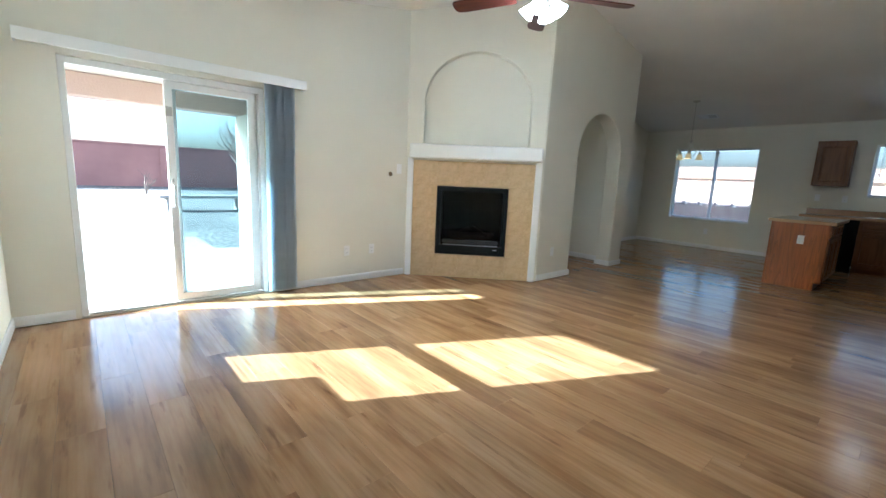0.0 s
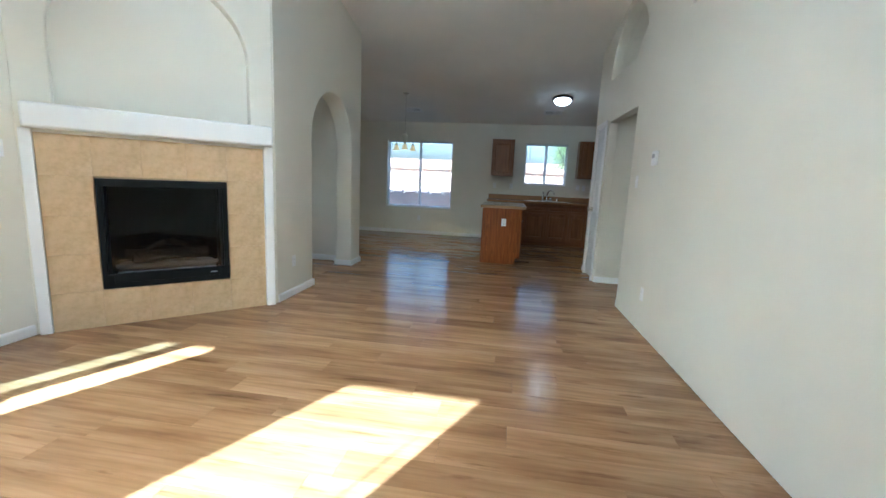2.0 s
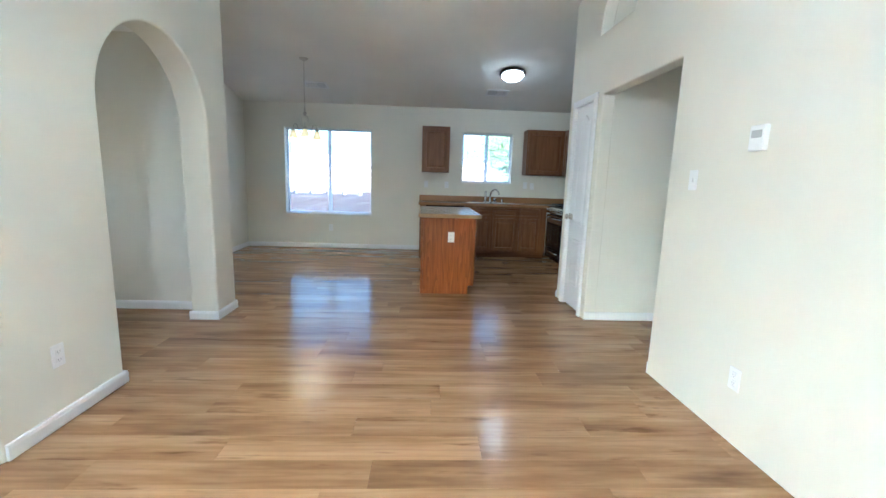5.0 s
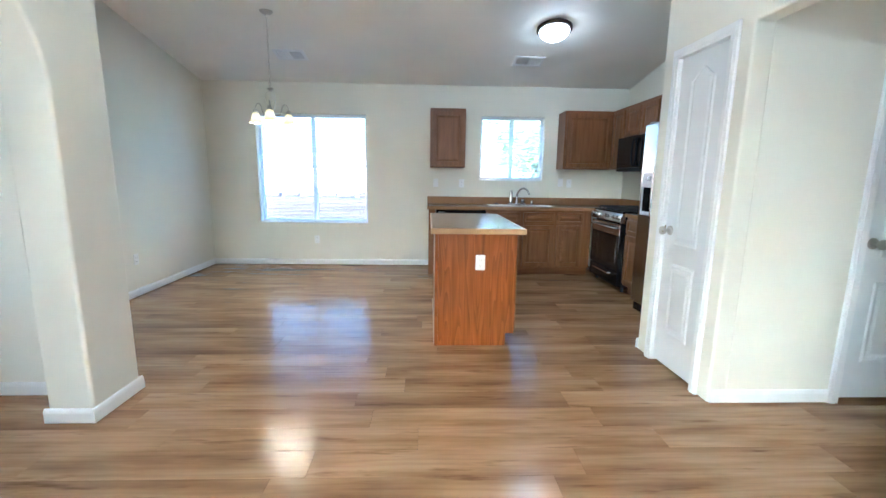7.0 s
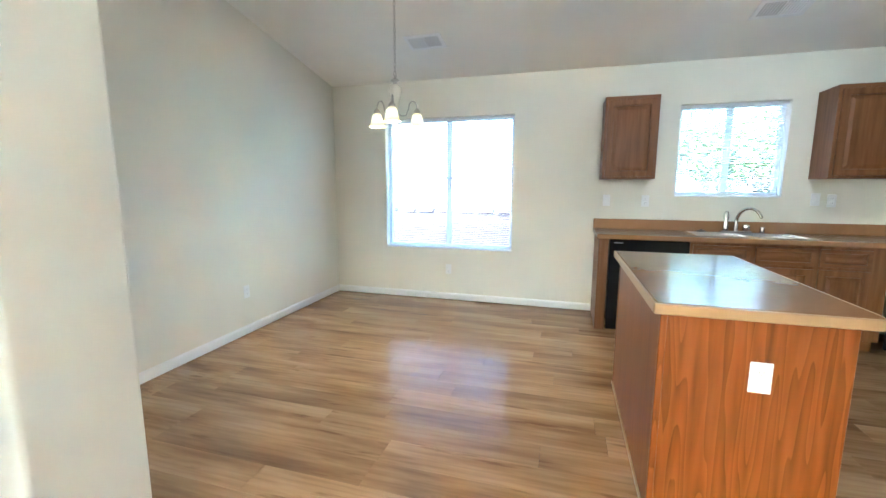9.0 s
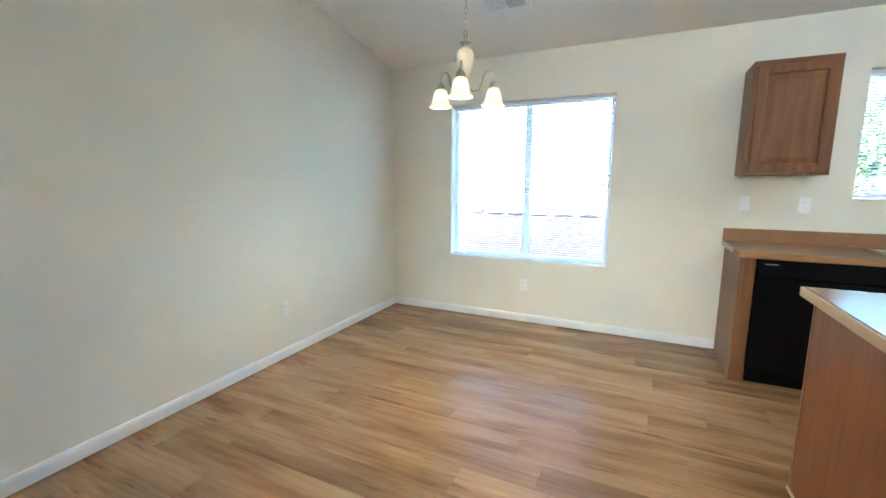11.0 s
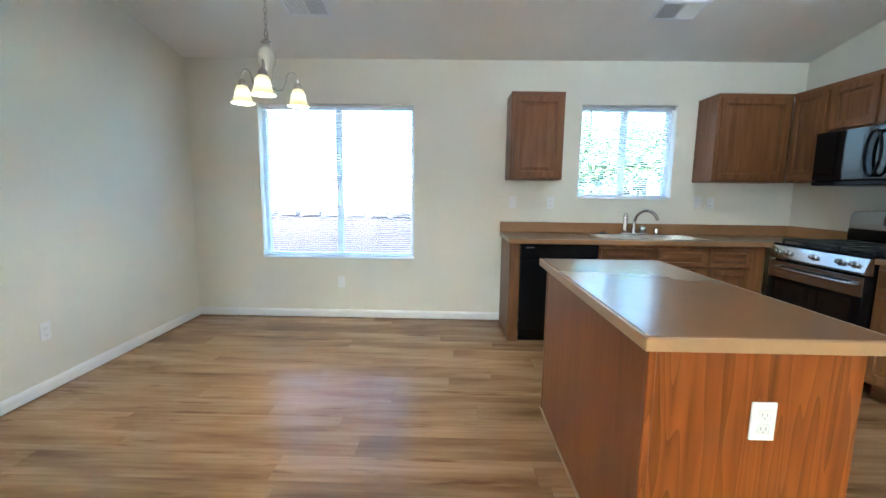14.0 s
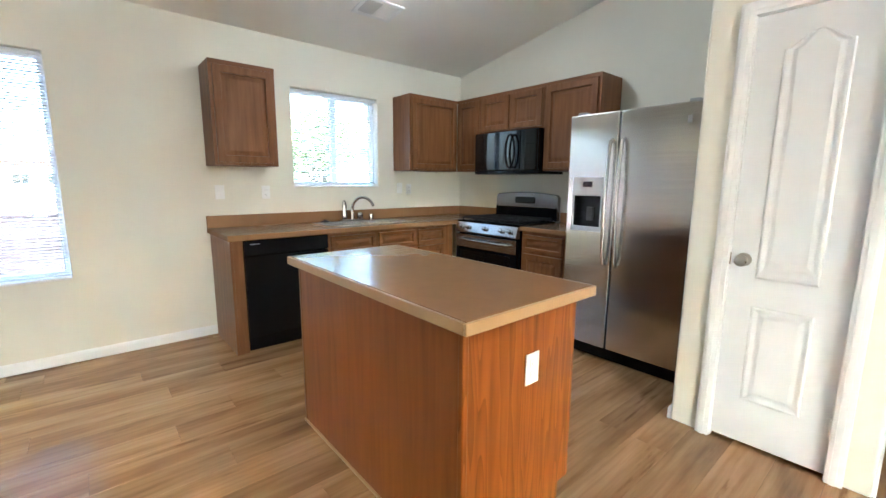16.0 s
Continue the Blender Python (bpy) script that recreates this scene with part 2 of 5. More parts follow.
M_BLACK.node_tree.nodes["Principled BSDF"].inputs["Specular IOR Level"].default_value = 0.17
M_IRON = plain("cast_iron", (0.02, 0.02, 0.02), 0.6)
M_BLACKGLASS = plain("black_glass", (0.005, 0.006, 0.007), 0.05)
M_GREYPLASTIC = plain("grey_plastic", (0.42, 0.42, 0.42), 0.4)
M_BRONZE = plain("dark_bronze", (0.06, 0.045, 0.035), 0.35, 0.8)
M_CHERRY = wood("cherry_blade", (0.035, 0.009, 0.006), (0.07, 0.018, 0.012), (0.10, 0.03, 0.018), "x", 0.3)
M_PLATE = plain("white_plate", (0.86, 0.86, 0.85), 0.3)
M_SLOT = plain("dark_slot", (0.05, 0.05, 0.05), 0.6)
M_TILE = tile_material()
M_GROUT = painted("grout", (0.50, 0.365, 0.215), 0.85, 200.0, 0.2, 0.002)
M_VENT = plain("vent_shadow", (0.60, 0.60, 0.60), 0.6)
M_DISPENSER = plain("silver_plastic", (0.66, 0.67, 0.68), 0.3)
M_FIREBOX = plain("firebox_metal", (0.006, 0.008, 0.009), 0.55)
M_FIREBOX.node_tree.nodes["Principled BSDF"].inputs["Specular IOR Level"].default_value = 0.15
M_LOG = wood("ceramic_log", (0.03, 0.022, 0.018), (0.07, 0.05, 0.04), (0.13, 0.10, 0.08), "x", 0.9, 1.0, 0.0)
M_EMBER = painted("ash_bed", (0.34, 0.34, 0.35), 0.9, 60.0, 0.6, 0.01, 0.3)
M_VANE = see_through("grey_vinyl_vane", (0.70, 0.76, 0.82), 0.35)
M_BLIND = see_through("white_blind", (0.84, 0.84, 0.84), 0.45)
# Translucent so that backlit frames brighten, standing in for overexposure glow.
M_WINDOW_VINYL = see_through("window_vinyl", (0.80, 0.80, 0.80), 0.4)
M_PANE = glass_pane("window_pane", (0.85, 0.855, 0.845), 0.05)
M_PANE_CLEAR = glass_pane("clear_pane", (0.94, 0.955, 0.96), 0.04)
M_PANE_GREEN = glass_pane("slider_pane", (0.78, 0.85, 0.87), 0.02)
M_SHADE = amber_glass("amber_shade", 1.850, 0.036)
M_BULB = lit_glass("bulb", (1.0, 0.90, 0.74), 12.0)
M_FANSHADE = lit_glass("fan_shade", (0.92, 0.96, 1.0), 11.0)
M_DOME = lit_glass("dome_glass", (0.95, 0.97, 1.0), 1.0)
M_CERAMIC = plain("white_ceramic", (0.74, 0.70, 0.60), 0.25)
M_STUCCO = painted("pink_stucco", (0.36, 0.265, 0.225), 0.9, 40.0, 0.5, 0.01)
M_STUCCO_W = painted("cream_stucco", (0.46, 0.405, 0.35), 0.9, 40.0, 0.5, 0.01)
M_BLOCK = painted("red_block", (0.27, 0.135, 0.115), 0.9, 30.0, 0.5, 0.01, 0.12)
M_CONCRETE = painted("concrete", (0.22, 0.215, 0.205), 0.85, 70.0, 0.4, 0.004, 0.1)
M_GRAVEL = ground_material("gravel", (0.10, 0.095, 0.085), (0.20, 0.188, 0.17), None, 9.0, 1.0)
M_FENCE = painted("grey_block", (0.15, 0.118, 0.122), 0.9, 30.0, 0.5, 0.01, 0.12)
M_ROOF = painted("roof_tile", (0.24, 0.15, 0.11), 0.85, 30.0, 0.4, 0.01, 0.15)
M_BARK = painted("bark", (0.13, 0.10, 0.08), 0.9, 40.0, 0.8, 0.02, 0.2)
M_LEAF = painted("leaf", (0.07, 0.11, 0.035), 0.6, 20.0, 0.1, 0.002, 0.35)
M_TEAL = painted("teal_siding", (0.16, 0.30, 0.33), 0.7, 30.0, 0.2, 0.004, 0.08)
M_BRASS = plain("aged_brass", (0.18, 0.12, 0.06), 0.35, 0.9)


# ---- mesh helpers ----
def part(name, bm, mat, parent=None, label="", smooth=False):
    me = bpy.data.meshes.new(name)
    bmesh.ops.recalc_face_normals(bm, faces=bm.faces)
    bm.to_mesh(me)
    bm.free()
    me.materials.append(mat)
    if smooth:
        for p in me.polygons:
            p.use_smooth = True
        me.set_sharp_from_angle(angle=radians(40))
    ob = new(name, me)
    if smooth:
        even = ob.modifiers.new("even_shading", "WEIGHTED_NORMAL")
        even.keep_sharp = True
    ob.parent = parent
    if label:
        ob["label"] = label
    return ob


def thing(name, label, category, m=None, group=""):
    ob = new(name)
    ob.empty_display_size = 0.1
    ob.matrix_world = m or Matrix()
    return tagged(ob, label, category, group)


def setting(name, bm, mat, label="", smooth=False):
    return tagged(part(name, bm, mat, None, "", smooth), label, "", "", "structure")


def box(bm, a, b, bevel=0.0, seg=2, m=None):
    vs = [bm.verts.new((x, y, z)) for x in (a[0], b[0]) for y in (a[1], b[1]) for z in (a[2], b[2])]
    fs = [bm.faces.new([vs[i] for i in f]) for f in ((0, 1, 3, 2), (4, 6, 7, 5), (0, 4, 5, 1), (2, 3, 7, 6), (0, 2, 6, 4), (1, 5, 7, 3))]
    if m is not None:
        bmesh.ops.transform(bm, matrix=m, verts=vs)
    if bevel > 0:
        es = list({e for f in fs for e in f.edges})
        bmesh.ops.bevel(bm, geom=es, offset=bevel, segments=seg, affect="EDGES", profile=0.5)
    return bm


def boxed(a, b, bevel=0.0, seg=2):
    return box(bmesh.new(), a, b, bevel, seg)


def lathe(bm, profile, seg=24, m=None):
    """Turns (radius, height) pairs round z."""
    rings = []
    for r, z in profile:
        if r < 1e-5:
            rings.append([bm.verts.new((0, 0, z))])
        else:
            rings.append([bm.verts.new((r * math.cos(2 * math.pi * k / seg), r * math.sin(2 * math.pi * k / seg), z)) for k in range(seg)])
    made = [v for r in rings for v in r]
    for p, q in zip(rings, rings[1:]):
        for k in range(seg):
            j = (k + 1) % seg
            if len(p) == 1 and len(q) == 1:
                continue
            if len(p) == 1:
                bm.faces.new((p[0], q[k], q[j]))
            elif len(q) == 1:
                bm.faces.new((p[k], q[0], p[j]))
            else:
                bm.faces.new((p[k], q[k], q[j], p[j]))
    if m is not None:
        bmesh.ops.transform(bm, matrix=m, verts=made)
    return bm


def tube(bm, pts, r, seg=10, caps=True):
    """A round bar along points; r is one radius or one for each point."""
    pts = [Vector(p) for p in pts]
    rs = r if isinstance(r, (list, tuple)) else [r] * len(pts)
    rings, side = [], None
    for i, p in enumerate(pts):
        d = (pts[min(i + 1, len(pts) - 1)] - pts[max(i - 1, 0)]).normalized()
        if side is None:
            side = d.orthogonal().normalized()
        side = (side - d * side.dot(d)).normalized()
        up = d.cross(side)
        rings.append([bm.verts.new(p + rs[i] * (side * math.cos(2 * math.pi * k / seg) + up * math.sin(2 * math.pi * k / seg))) for k in range(seg)])
    for a, b in zip(rings, rings[1:]):
        for k in range(seg):
            bm.faces.new((a[k], a[(k + 1) % seg], b[(k + 1) % seg], b[k]))
    if caps:
        bm.faces.new(rings[0])
        bm.faces.new(rings[-1])
    return bm


def slab(outline, holes, thick, round_edge=0.0, seg=3):
    """A plate in the xz plane from y=0 to y=thick, with openings cut through it."""
    bm = bmesh.new()
    edges = []
    for loop in (outline, *holes):
        vs = [bm.verts.new((x, 0, z)) for x, z in loop]
        edges += [bm.edges.new((vs[i], vs[(i + 1) % len(vs)])) for i in range(len(vs))]
    bmesh.ops.triangle_fill(bm, edges=edges, use_beauty=True, use_dissolve=False)
    faces = bm.faces[:]
    ext = bmesh.ops.extrude_face_region(bm, geom=faces)
    moved = [v for v in ext["geom"] if isinstance(v, bmesh.types.BMVert)]
    bmesh.ops.translate(bm, vec=(0, thick, 0), verts=moved)
    bmesh.ops.recalc_face_normals(bm, faces=bm.faces)
    if round_edge > 0:
        sharp = [e for e in bm.edges if len(e.link_faces) == 2 and e.calc_face_angle(0) > 0.6]
        bmesh.ops.bevel(bm, geom=sharp, offset=round_edge, segments=seg, affect="EDGES", profile=0.5)
    return bm


def moved(bm, m):
    bmesh.ops.transform(bm, matrix=m, verts=bm.verts)
    return bm


def arch(x0, z0, x1, spring, apex, n=24):
    """The outline of an opening with a round head."""
    c, r = (x0 + x1) / 2, (x1 - x0) / 2
    top = [(c + r * math.cos(math.pi * k / n), spring + (apex - spring) * math.sin(math.pi * k / n)) for k in range(n + 1)]
    return [(x0, z0), (x1, z0)] + top if spring > z0 + 1e-6 else top


def rect(x0, z0, x1, z1):
    return [(x0, z0), (x1, z0), (x1, z1), (x0, z1)]


def moulding(bm, loop, steps):
    """Rings stepped inwards from an outline (x, z), each at its own depth y, and a field in the last."""
    cx = sum(p[0] for p in loop) / len(loop)
    cz = sum(p[1] for p in loop) / len(loop)
    hx = (max(p[0] for p in loop) - min(p[0] for p in loop)) / 2
    hz = (max(p[1] for p in loop) - min(p[1] for p in loop)) / 2
    rings = []
    for inset, y in steps:
        fx, fz = (hx - inset) / hx, (hz - inset) / hz
        rings.append([bm.verts.new((cx + (x - cx) * fx, y, cz + (z - cz) * fz)) for x, z in loop])
    for a, b in zip(rings, rings[1:]):
        for k in range(len(loop)):
            j = (k + 1) % len(loop)
            bm.faces.new((a[k], a[j], b[j], b[k]))
    bm.faces.new(rings[-1])
    return bm


FACE_S = Matrix()                        # fronts that look along -y
FACE_W = Matrix.Rotation(radians(-90), 4, "Z")  # fronts that look along -x
FACE_N = Matrix.Rotation(radians(180), 4, "Z")  # fronts that look along +y
FACE_E = Matrix.Rotation(radians(90), 4, "Z")   # fronts that look along +x


def at(x, y, z, turn=FACE_S):
    return Matrix.Translation((x, y, z)) @ turn


# ---- structure ----
def roof_z(x):
    """The underside of the gabled ceiling."""
    return 2.54 + 0.177 * (10.445 - x if x > 5.12 else x + 0.205)


W_FAR, W_WEST, W_SLIDER, W_ARCH, W_DINING, W_KITCHEN = 10.445, -0.2, 4.36, 3.166, 4.55, -1.36
PANTRY = Matrix.Translation((7.39, -0.157, 0)) @ Matrix.Rotation(radians(181.05), 4, "Z")



def floor_base():
    bm = boxed((-0.35, -0.46, -0.12), (5.4, 4.51, -0.005))
    for a, b in (((5.4, -2.61), (7.4, 4.51)), ((5.1, 4.51), (6.784, 5.71)), ((7.4, -1.49), (10.6, 4.51)), ((6.784, 4.51), (10.6, 4.68))):
        box(bm, (*a, -0.12), (*b, -0.005))
    return bm


floor = setting("floor", floor_base(), M_SLOT, "brown wood-look vinyl plank floor")

# gabled ceiling
bm = bmesh.new()
prof = [(-0.40, roof_z(-0.40)), (5.12, roof_z(5.12)), (11.1, roof_z(11.1))]
low = [[bm.verts.new((x, y, z)) for x, z in prof] for y in (-2.7, 5.9)]
high = [[bm.verts.new((x, y, z + 0.22)) for x, z in prof] for y in (-2.7, 5.9)]
for k in (0, 1):
    bm.faces.new((low[0][k], low[0][k + 1], low[1][k + 1], low[1][k]))
    bm.faces.new((high[0][k], high[1][k], high[1][k + 1], high[0][k + 1]))
    for s in (0, 1):
        bm.faces.new((low[s][k], high[s][k], high[s][k + 1], low[s][k + 1]))
for k in (0, 2):
    bm.faces.new((low[0][k], low[1][k], high[1][k], high[0][k]))
setting("ceiling", bm, M_CEIL, "textured white vaulted ceiling")

TOP = 3.62
# slider wall, with the door opening
setting("wall_north", moved(slab([(-0.36, 0), (0.19, 0), (0.19, 2.01), (1.65, 2.01), (1.65, 0), (5.15, 0), (5.15, TOP), (-0.36, TOP)], [], 0.16), at(0, W_SLIDER, 0)), M_WALL, "beige painted wall with a sliding door opening")
# wall with the round-headed opening to the back hall
cx, cr = (5.284 + 6.437) / 2, (6.437 - 5.284) / 2
head = [(cx - cr * math.cos(math.pi * k / 28), 1.645 + cr * math.sin(math.pi * k / 28)) for k in range(29)]
setting("wall_arch", moved(slab([(4.539, 0), (5.284, 0), *head, (6.437, 0), (6.785, 0), (6.785, TOP), (4.539, TOP)], [], 0.226, 0.018), at(0, W_ARCH, 0)), M_WALL, "beige painted wall with an arched opening", True)
# diagonal chimney breast with its niche
HEARTH = Matrix.Translation((3.394, 4.311, 0)) @ Matrix.Rotation(radians(-45), 4, "Z")
niche = arch(0.138, 1.62, 1.42, 2.17, 2.735, 28)
setting("wall_chimney", moved(slab([(-0.07, 0), (0.345, 0), (0.345, 1.14), (1.195, 1.14), (1.195, 0), (1.619, 0), (1.619, TOP), (-0.07, TOP)], [niche], 0.12, 0.016), HEARTH), M_WALL, "beige chimney breast with an arched niche", True)
setting("niche_back", moved(boxed((0.05, 0.10, 1.55), (1.5, 0.16, 2.85)), HEARTH), M_WALL, "back of the arched niche")
# right-hand wall: pantry door, hall opening, plant niches
n1, n2 = arch(0.63, 2.60, 1.98, 2.60, 3.21), arch(2.93, 2.60, 4.28, 2.60, 3.21)
setting("wall_south", moved(slab([(0, 0), (0.185, 0), (0.185, 2.05), (0.645, 2.05), (0.645, 0), (0.79, 0), (0.79, 2.07), (1.90, 2.07), (1.90, 0), (7.75, 0), (7.75, TOP), (0, TOP)], [n1, n2], 0.115, 0.014), PANTRY), M_WALL, "long beige painted wall with two plant niches", True)
for k, n in enumerate((n1, n2)):
    x0, x1 = (0.5, 2.1) if k == 0 else (2.8, 4.4)
    setting("niche_liner", moved(slab(rect(x0, 2.5, x1, 3.35), [n], 0.16), PANTRY @ Matrix.Translation((0, 0.112, 0))), M_WALL, "sides of a plant niche")
    setting("niche_back", moved(boxed((x0, 0.27, 2.5), (x1, 0.31, 3.35)), PANTRY), M_WALL, "back of a plant niche")
# window wall
setting("wall_east", moved(slab(rect(-1.2, 0, 6.35, 2.9), [rect(0.84, 0.625, 2.365, 2.125), rect(3.975, 1.262, 4.88, 2.138)], 0.17, 0.006), at(W_FAR, 4.7, 0, FACE_W)), M_WALL, "beige painted wall with two windows")
DIN = Matrix.Translation((W_FAR, W_DINING, 0)) @ Matrix.Rotation(radians(1.5), 4, "Z")
setting("wall_dining", moved(boxed((-3.75, 0, 0), (0.1, 0.14, TOP)), DIN), M_WALL, "beige painted dining wall")
setting("wall_kitchen", boxed((6.72, W_KITCHEN - 0.14, 0), (10.45, W_KITCHEN, TOP)), M_WALL, "beige painted kitchen wall")
setting("wall_west", moved(slab(rect(0, 0, 5.2, TOP), [rect(3.20, 0.67, 4.10, 2.225)], 0.16), at(W_WEST, -0.5, 0, FACE_E)), M_WALL, "beige painted wall with a window")
setting("wall_hall_back", boxed((6.72, W_ARCH + 0.227, 0), (6.784, 5.7, TOP)), M_WALL, "beige painted back hall wall")
setting("wall_hall_left", boxed((5.1, W_ARCH + 0.227, 0), (5.2, 5.7, TOP)), M_WALL, "beige painted back hall wall")
# The opening is made up and out of view; it brightens the hall.
setting("wall_hall_end", moved(slab(rect(5.1, 0, 6.72, TOP), [rect(5.62, 1.25, 6.02, 1.75)], 0.12), at(0, 5.6, 0)), M_WALL, "beige painted back hall wall with an added, unseen daylight opening")
setting("ceiling_back_hall", boxed((5.19, W_ARCH + 0.227, 2.44), (6.72, 5.62, 2.52)), M_CEIL, "white hall ceiling")
setting("wall_pantry_side", boxed((7.28, W_KITCHEN, 0), (7.39, -0.275, TOP)), M_WALL, "beige painted pantry wall")
setting("wall_pantry_hall", moved(slab([(0.12, 0), (0.785, 0), (0.785, 2.05), (1.55, 2.05), (1.55, 0), (2.4, 0), (2.4, 2.6), (0.12, 2.6)], [], 0.11), at(6.60, -0.16, 0, FACE_W)), M_WALL, "white painted hall wall with a door")
setting("wall_hall_west", boxed((5.38, -2.5, 0), (5.487, -0.31, 2.6)), M_WALL, "beige painted hall wall")
setting("wall_hall_south", boxed((5.40, -2.62, 0), (6.72, -2.5, 2.6)), M_WALL, "beige painted hall wall")
setting("ceiling_hall", boxed((5.39, -2.6, 2.44), (6.72, -0.33, 2.52)), M_CEIL, "white hall ceiling")
# Two unseen walls, added to stop daylight leaking under the hall door.
setting("wall_leak_stop", boxed((7.30, -2.6, 0), (7.4, -1.5, TOP)), M_WALL, "unseen wall added to keep daylight out behind the hall door")
setting("wall_leak_stop_end", boxed((6.72, -2.6, 0), (7.3, -2.5, TOP)), M_WALL, "unseen wall added to keep daylight out behind the hall door")
setting("pantry_shell", boxed((6.75, -1.5, 2.45), (7.3, -0.3, 2.5)), M_CEIL, "pantry ceiling")

# Unseen block added north of the dining wall to keep sun off the fence.
setting("fence_shade_block", boxed((6.9, 4.72, -0.15), (10.6, 9.6, 2.95)), M_STUCCO_W, "unseen stucco block added to shade the side fence")

# wide ground, patio and yard
setting("ground", moved(boxed((-400, -400, -0.3), (400, 400, -0.16)), Matrix()), M_GRAVEL, "pale gravel ground to the horizon")
bm = bmesh.new()
rows_y = [7.6, 10.0, 14.0, 21.0]
rows_z = [-0.14, -0.05, 0.12, 0.45]
grid = [[bm.verts.new((x, y, z)) for x in (-40, -5, 5, 45)] for y, z in zip(rows_y, rows_z)]
for a, b in zip(grid, grid[1:]):
    for k in range(3):
        bm.faces.new((a[k], a[k + 1], b[k + 1], b[k]))
yard = setting("yard_slope", bm, M_GRAVEL, "rising yard of pale gravel")
setting("patio_slab", boxed((-1.2, W_SLIDER + 0.16, -0.2), (4.5, 7.55, -0.05), 0.01), M_CONCRETE, "pale concrete patio slab")
setting("patio_walk", boxed((-1.2, 7.57, -0.2), (1.9, 9.2, -0.07), 0.01), M_CONCRETE, "pale concrete walk beyond the patio")
setting("door_threshold", boxed((0.19, W_SLIDER + 0.0, -0.006), (1.65, W_SLIDER + 0.19, 0.012), 0.003), M_NICKEL, "metal sliding door threshold")

patio = thing("patio_cover", "stucco patio cover on a wing wall", "patio cover")
part("roof", boxed((-0.27, W_SLIDER + 0.165, 2.30), (4.5, 7.3, 2.5), 0.01), M_STUCCO_W, patio)
part("beam", boxed((-0.27, 6.85, 2.02), (4.5, 7.12, 2.298), 0.015), M_STUCCO, patio, "pink stucco beam")
part("wing_wall", boxed((2.10, W_SLIDER + 0.165, -0.05), (2.38, 7.05, 2.018), 0.02), M_STUCCO_W, patio, "sunlit cream stucco wing wall")
part("outlet_box", boxed((2.07, 6.3, 0.35), (2.098, 6.38, 0.46), 0.004), M_PLATE, patio)


# ---- baseboards ----
def baseboard(p, q, side):
    """A skirting board from p to q on the floor; side turns it to the room."""
    p, q = Vector((*p, 0)), Vector((*q, 0))
    d = q - p
    bm = bmesh.new()
    prof = [(0, 0.007), (0.013, 0.007), (0.014, 0.010), (0.014, 0.062), (0.010, 0.076), (0.006, 0.082), (0, 0.083)]
    u = d.normalized()
    nrm = Vector((-u.y, u.x, 0)) * side
    ends = [[bm.verts.new(e + nrm * a + Vector((0, 0, b))) for a, b in prof] for e in (p, q)]
    for k in range(len(prof) - 1):
        bm.faces.new((ends[0][k], ends[0][k + 1], ends[1][k + 1], ends[1][k]))
    bm.faces.new(ends[0])
    bm.faces.new(ends[1])
    return setting("baseboard", bm, M_TRIM, "white painted baseboard")


def along_pantry(x):
    p = PANTRY @ Vector((x, 0, 0))
    return (p.x, p.y)


def out_pantry(x, d=0.014):
    p = PANTRY @ Vector((x, -d, 0))
    return (p.x, p.y)


baseboard((-0.2, W_SLIDER), (0.155, W_SLIDER), -1)
baseboard((1.69, W_SLIDER), (3.33, W_SLIDER), -1)
baseboard((4.56, W_ARCH), (5.284, W_ARCH), -1)
baseboard((5.284, W_ARCH - 0.014), (5.284, W_ARCH + 0.226), -1)
baseboard((6.423, W_ARCH), (6.799, W_ARCH), -1)
baseboard((6.437, W_ARCH), (6.437, W_ARCH + 0.24), 1)
baseboard((6.785, W_ARCH), (6.785, W_DINING - 0.09), -1)
baseboard((6.72, 3.40), (6.72, 5.6), 1)
baseboard((6.785, W_DINING - 3.66 * math.tan(radians(1.5))), (W_FAR, W_DINING), -1)
baseboard((W_FAR, 1.46), (W_FAR, W_DINING - 0.014), 1)
baseboard(along_pantry(0), along_pantry(0.125), 1)
baseboard(along_pantry(0.705), along_pantry(0.79), 1)
baseboard(along_pantry(1.90), along_pantry(7.6), 1)
baseboard((7.39, -0.15), (7.39, -0.6), 1)
baseboard((6.60, -0.18), (6.60, -0.885), -1)
baseboard((W_WEST, -0.34), (W_WEST, W_SLIDER - 0.014), -1)
baseboard((5.488, -0.2), (5.488, -2.5), 1)


# ---- doors ----
def panel_loop(x0, z0, x1, z1, rise):
    n = 14
    if rise <= 0:
        return rect(x0, z0, x1, z1)
    w = x1 - x0
    head = []
    for k in range(n + 1):
        s = k / n
        head.append((x1 - w * s, z1 - rise + rise * math.sin(math.pi * s) ** 2))
    return [(x0, z0), (x1, z0)] + head


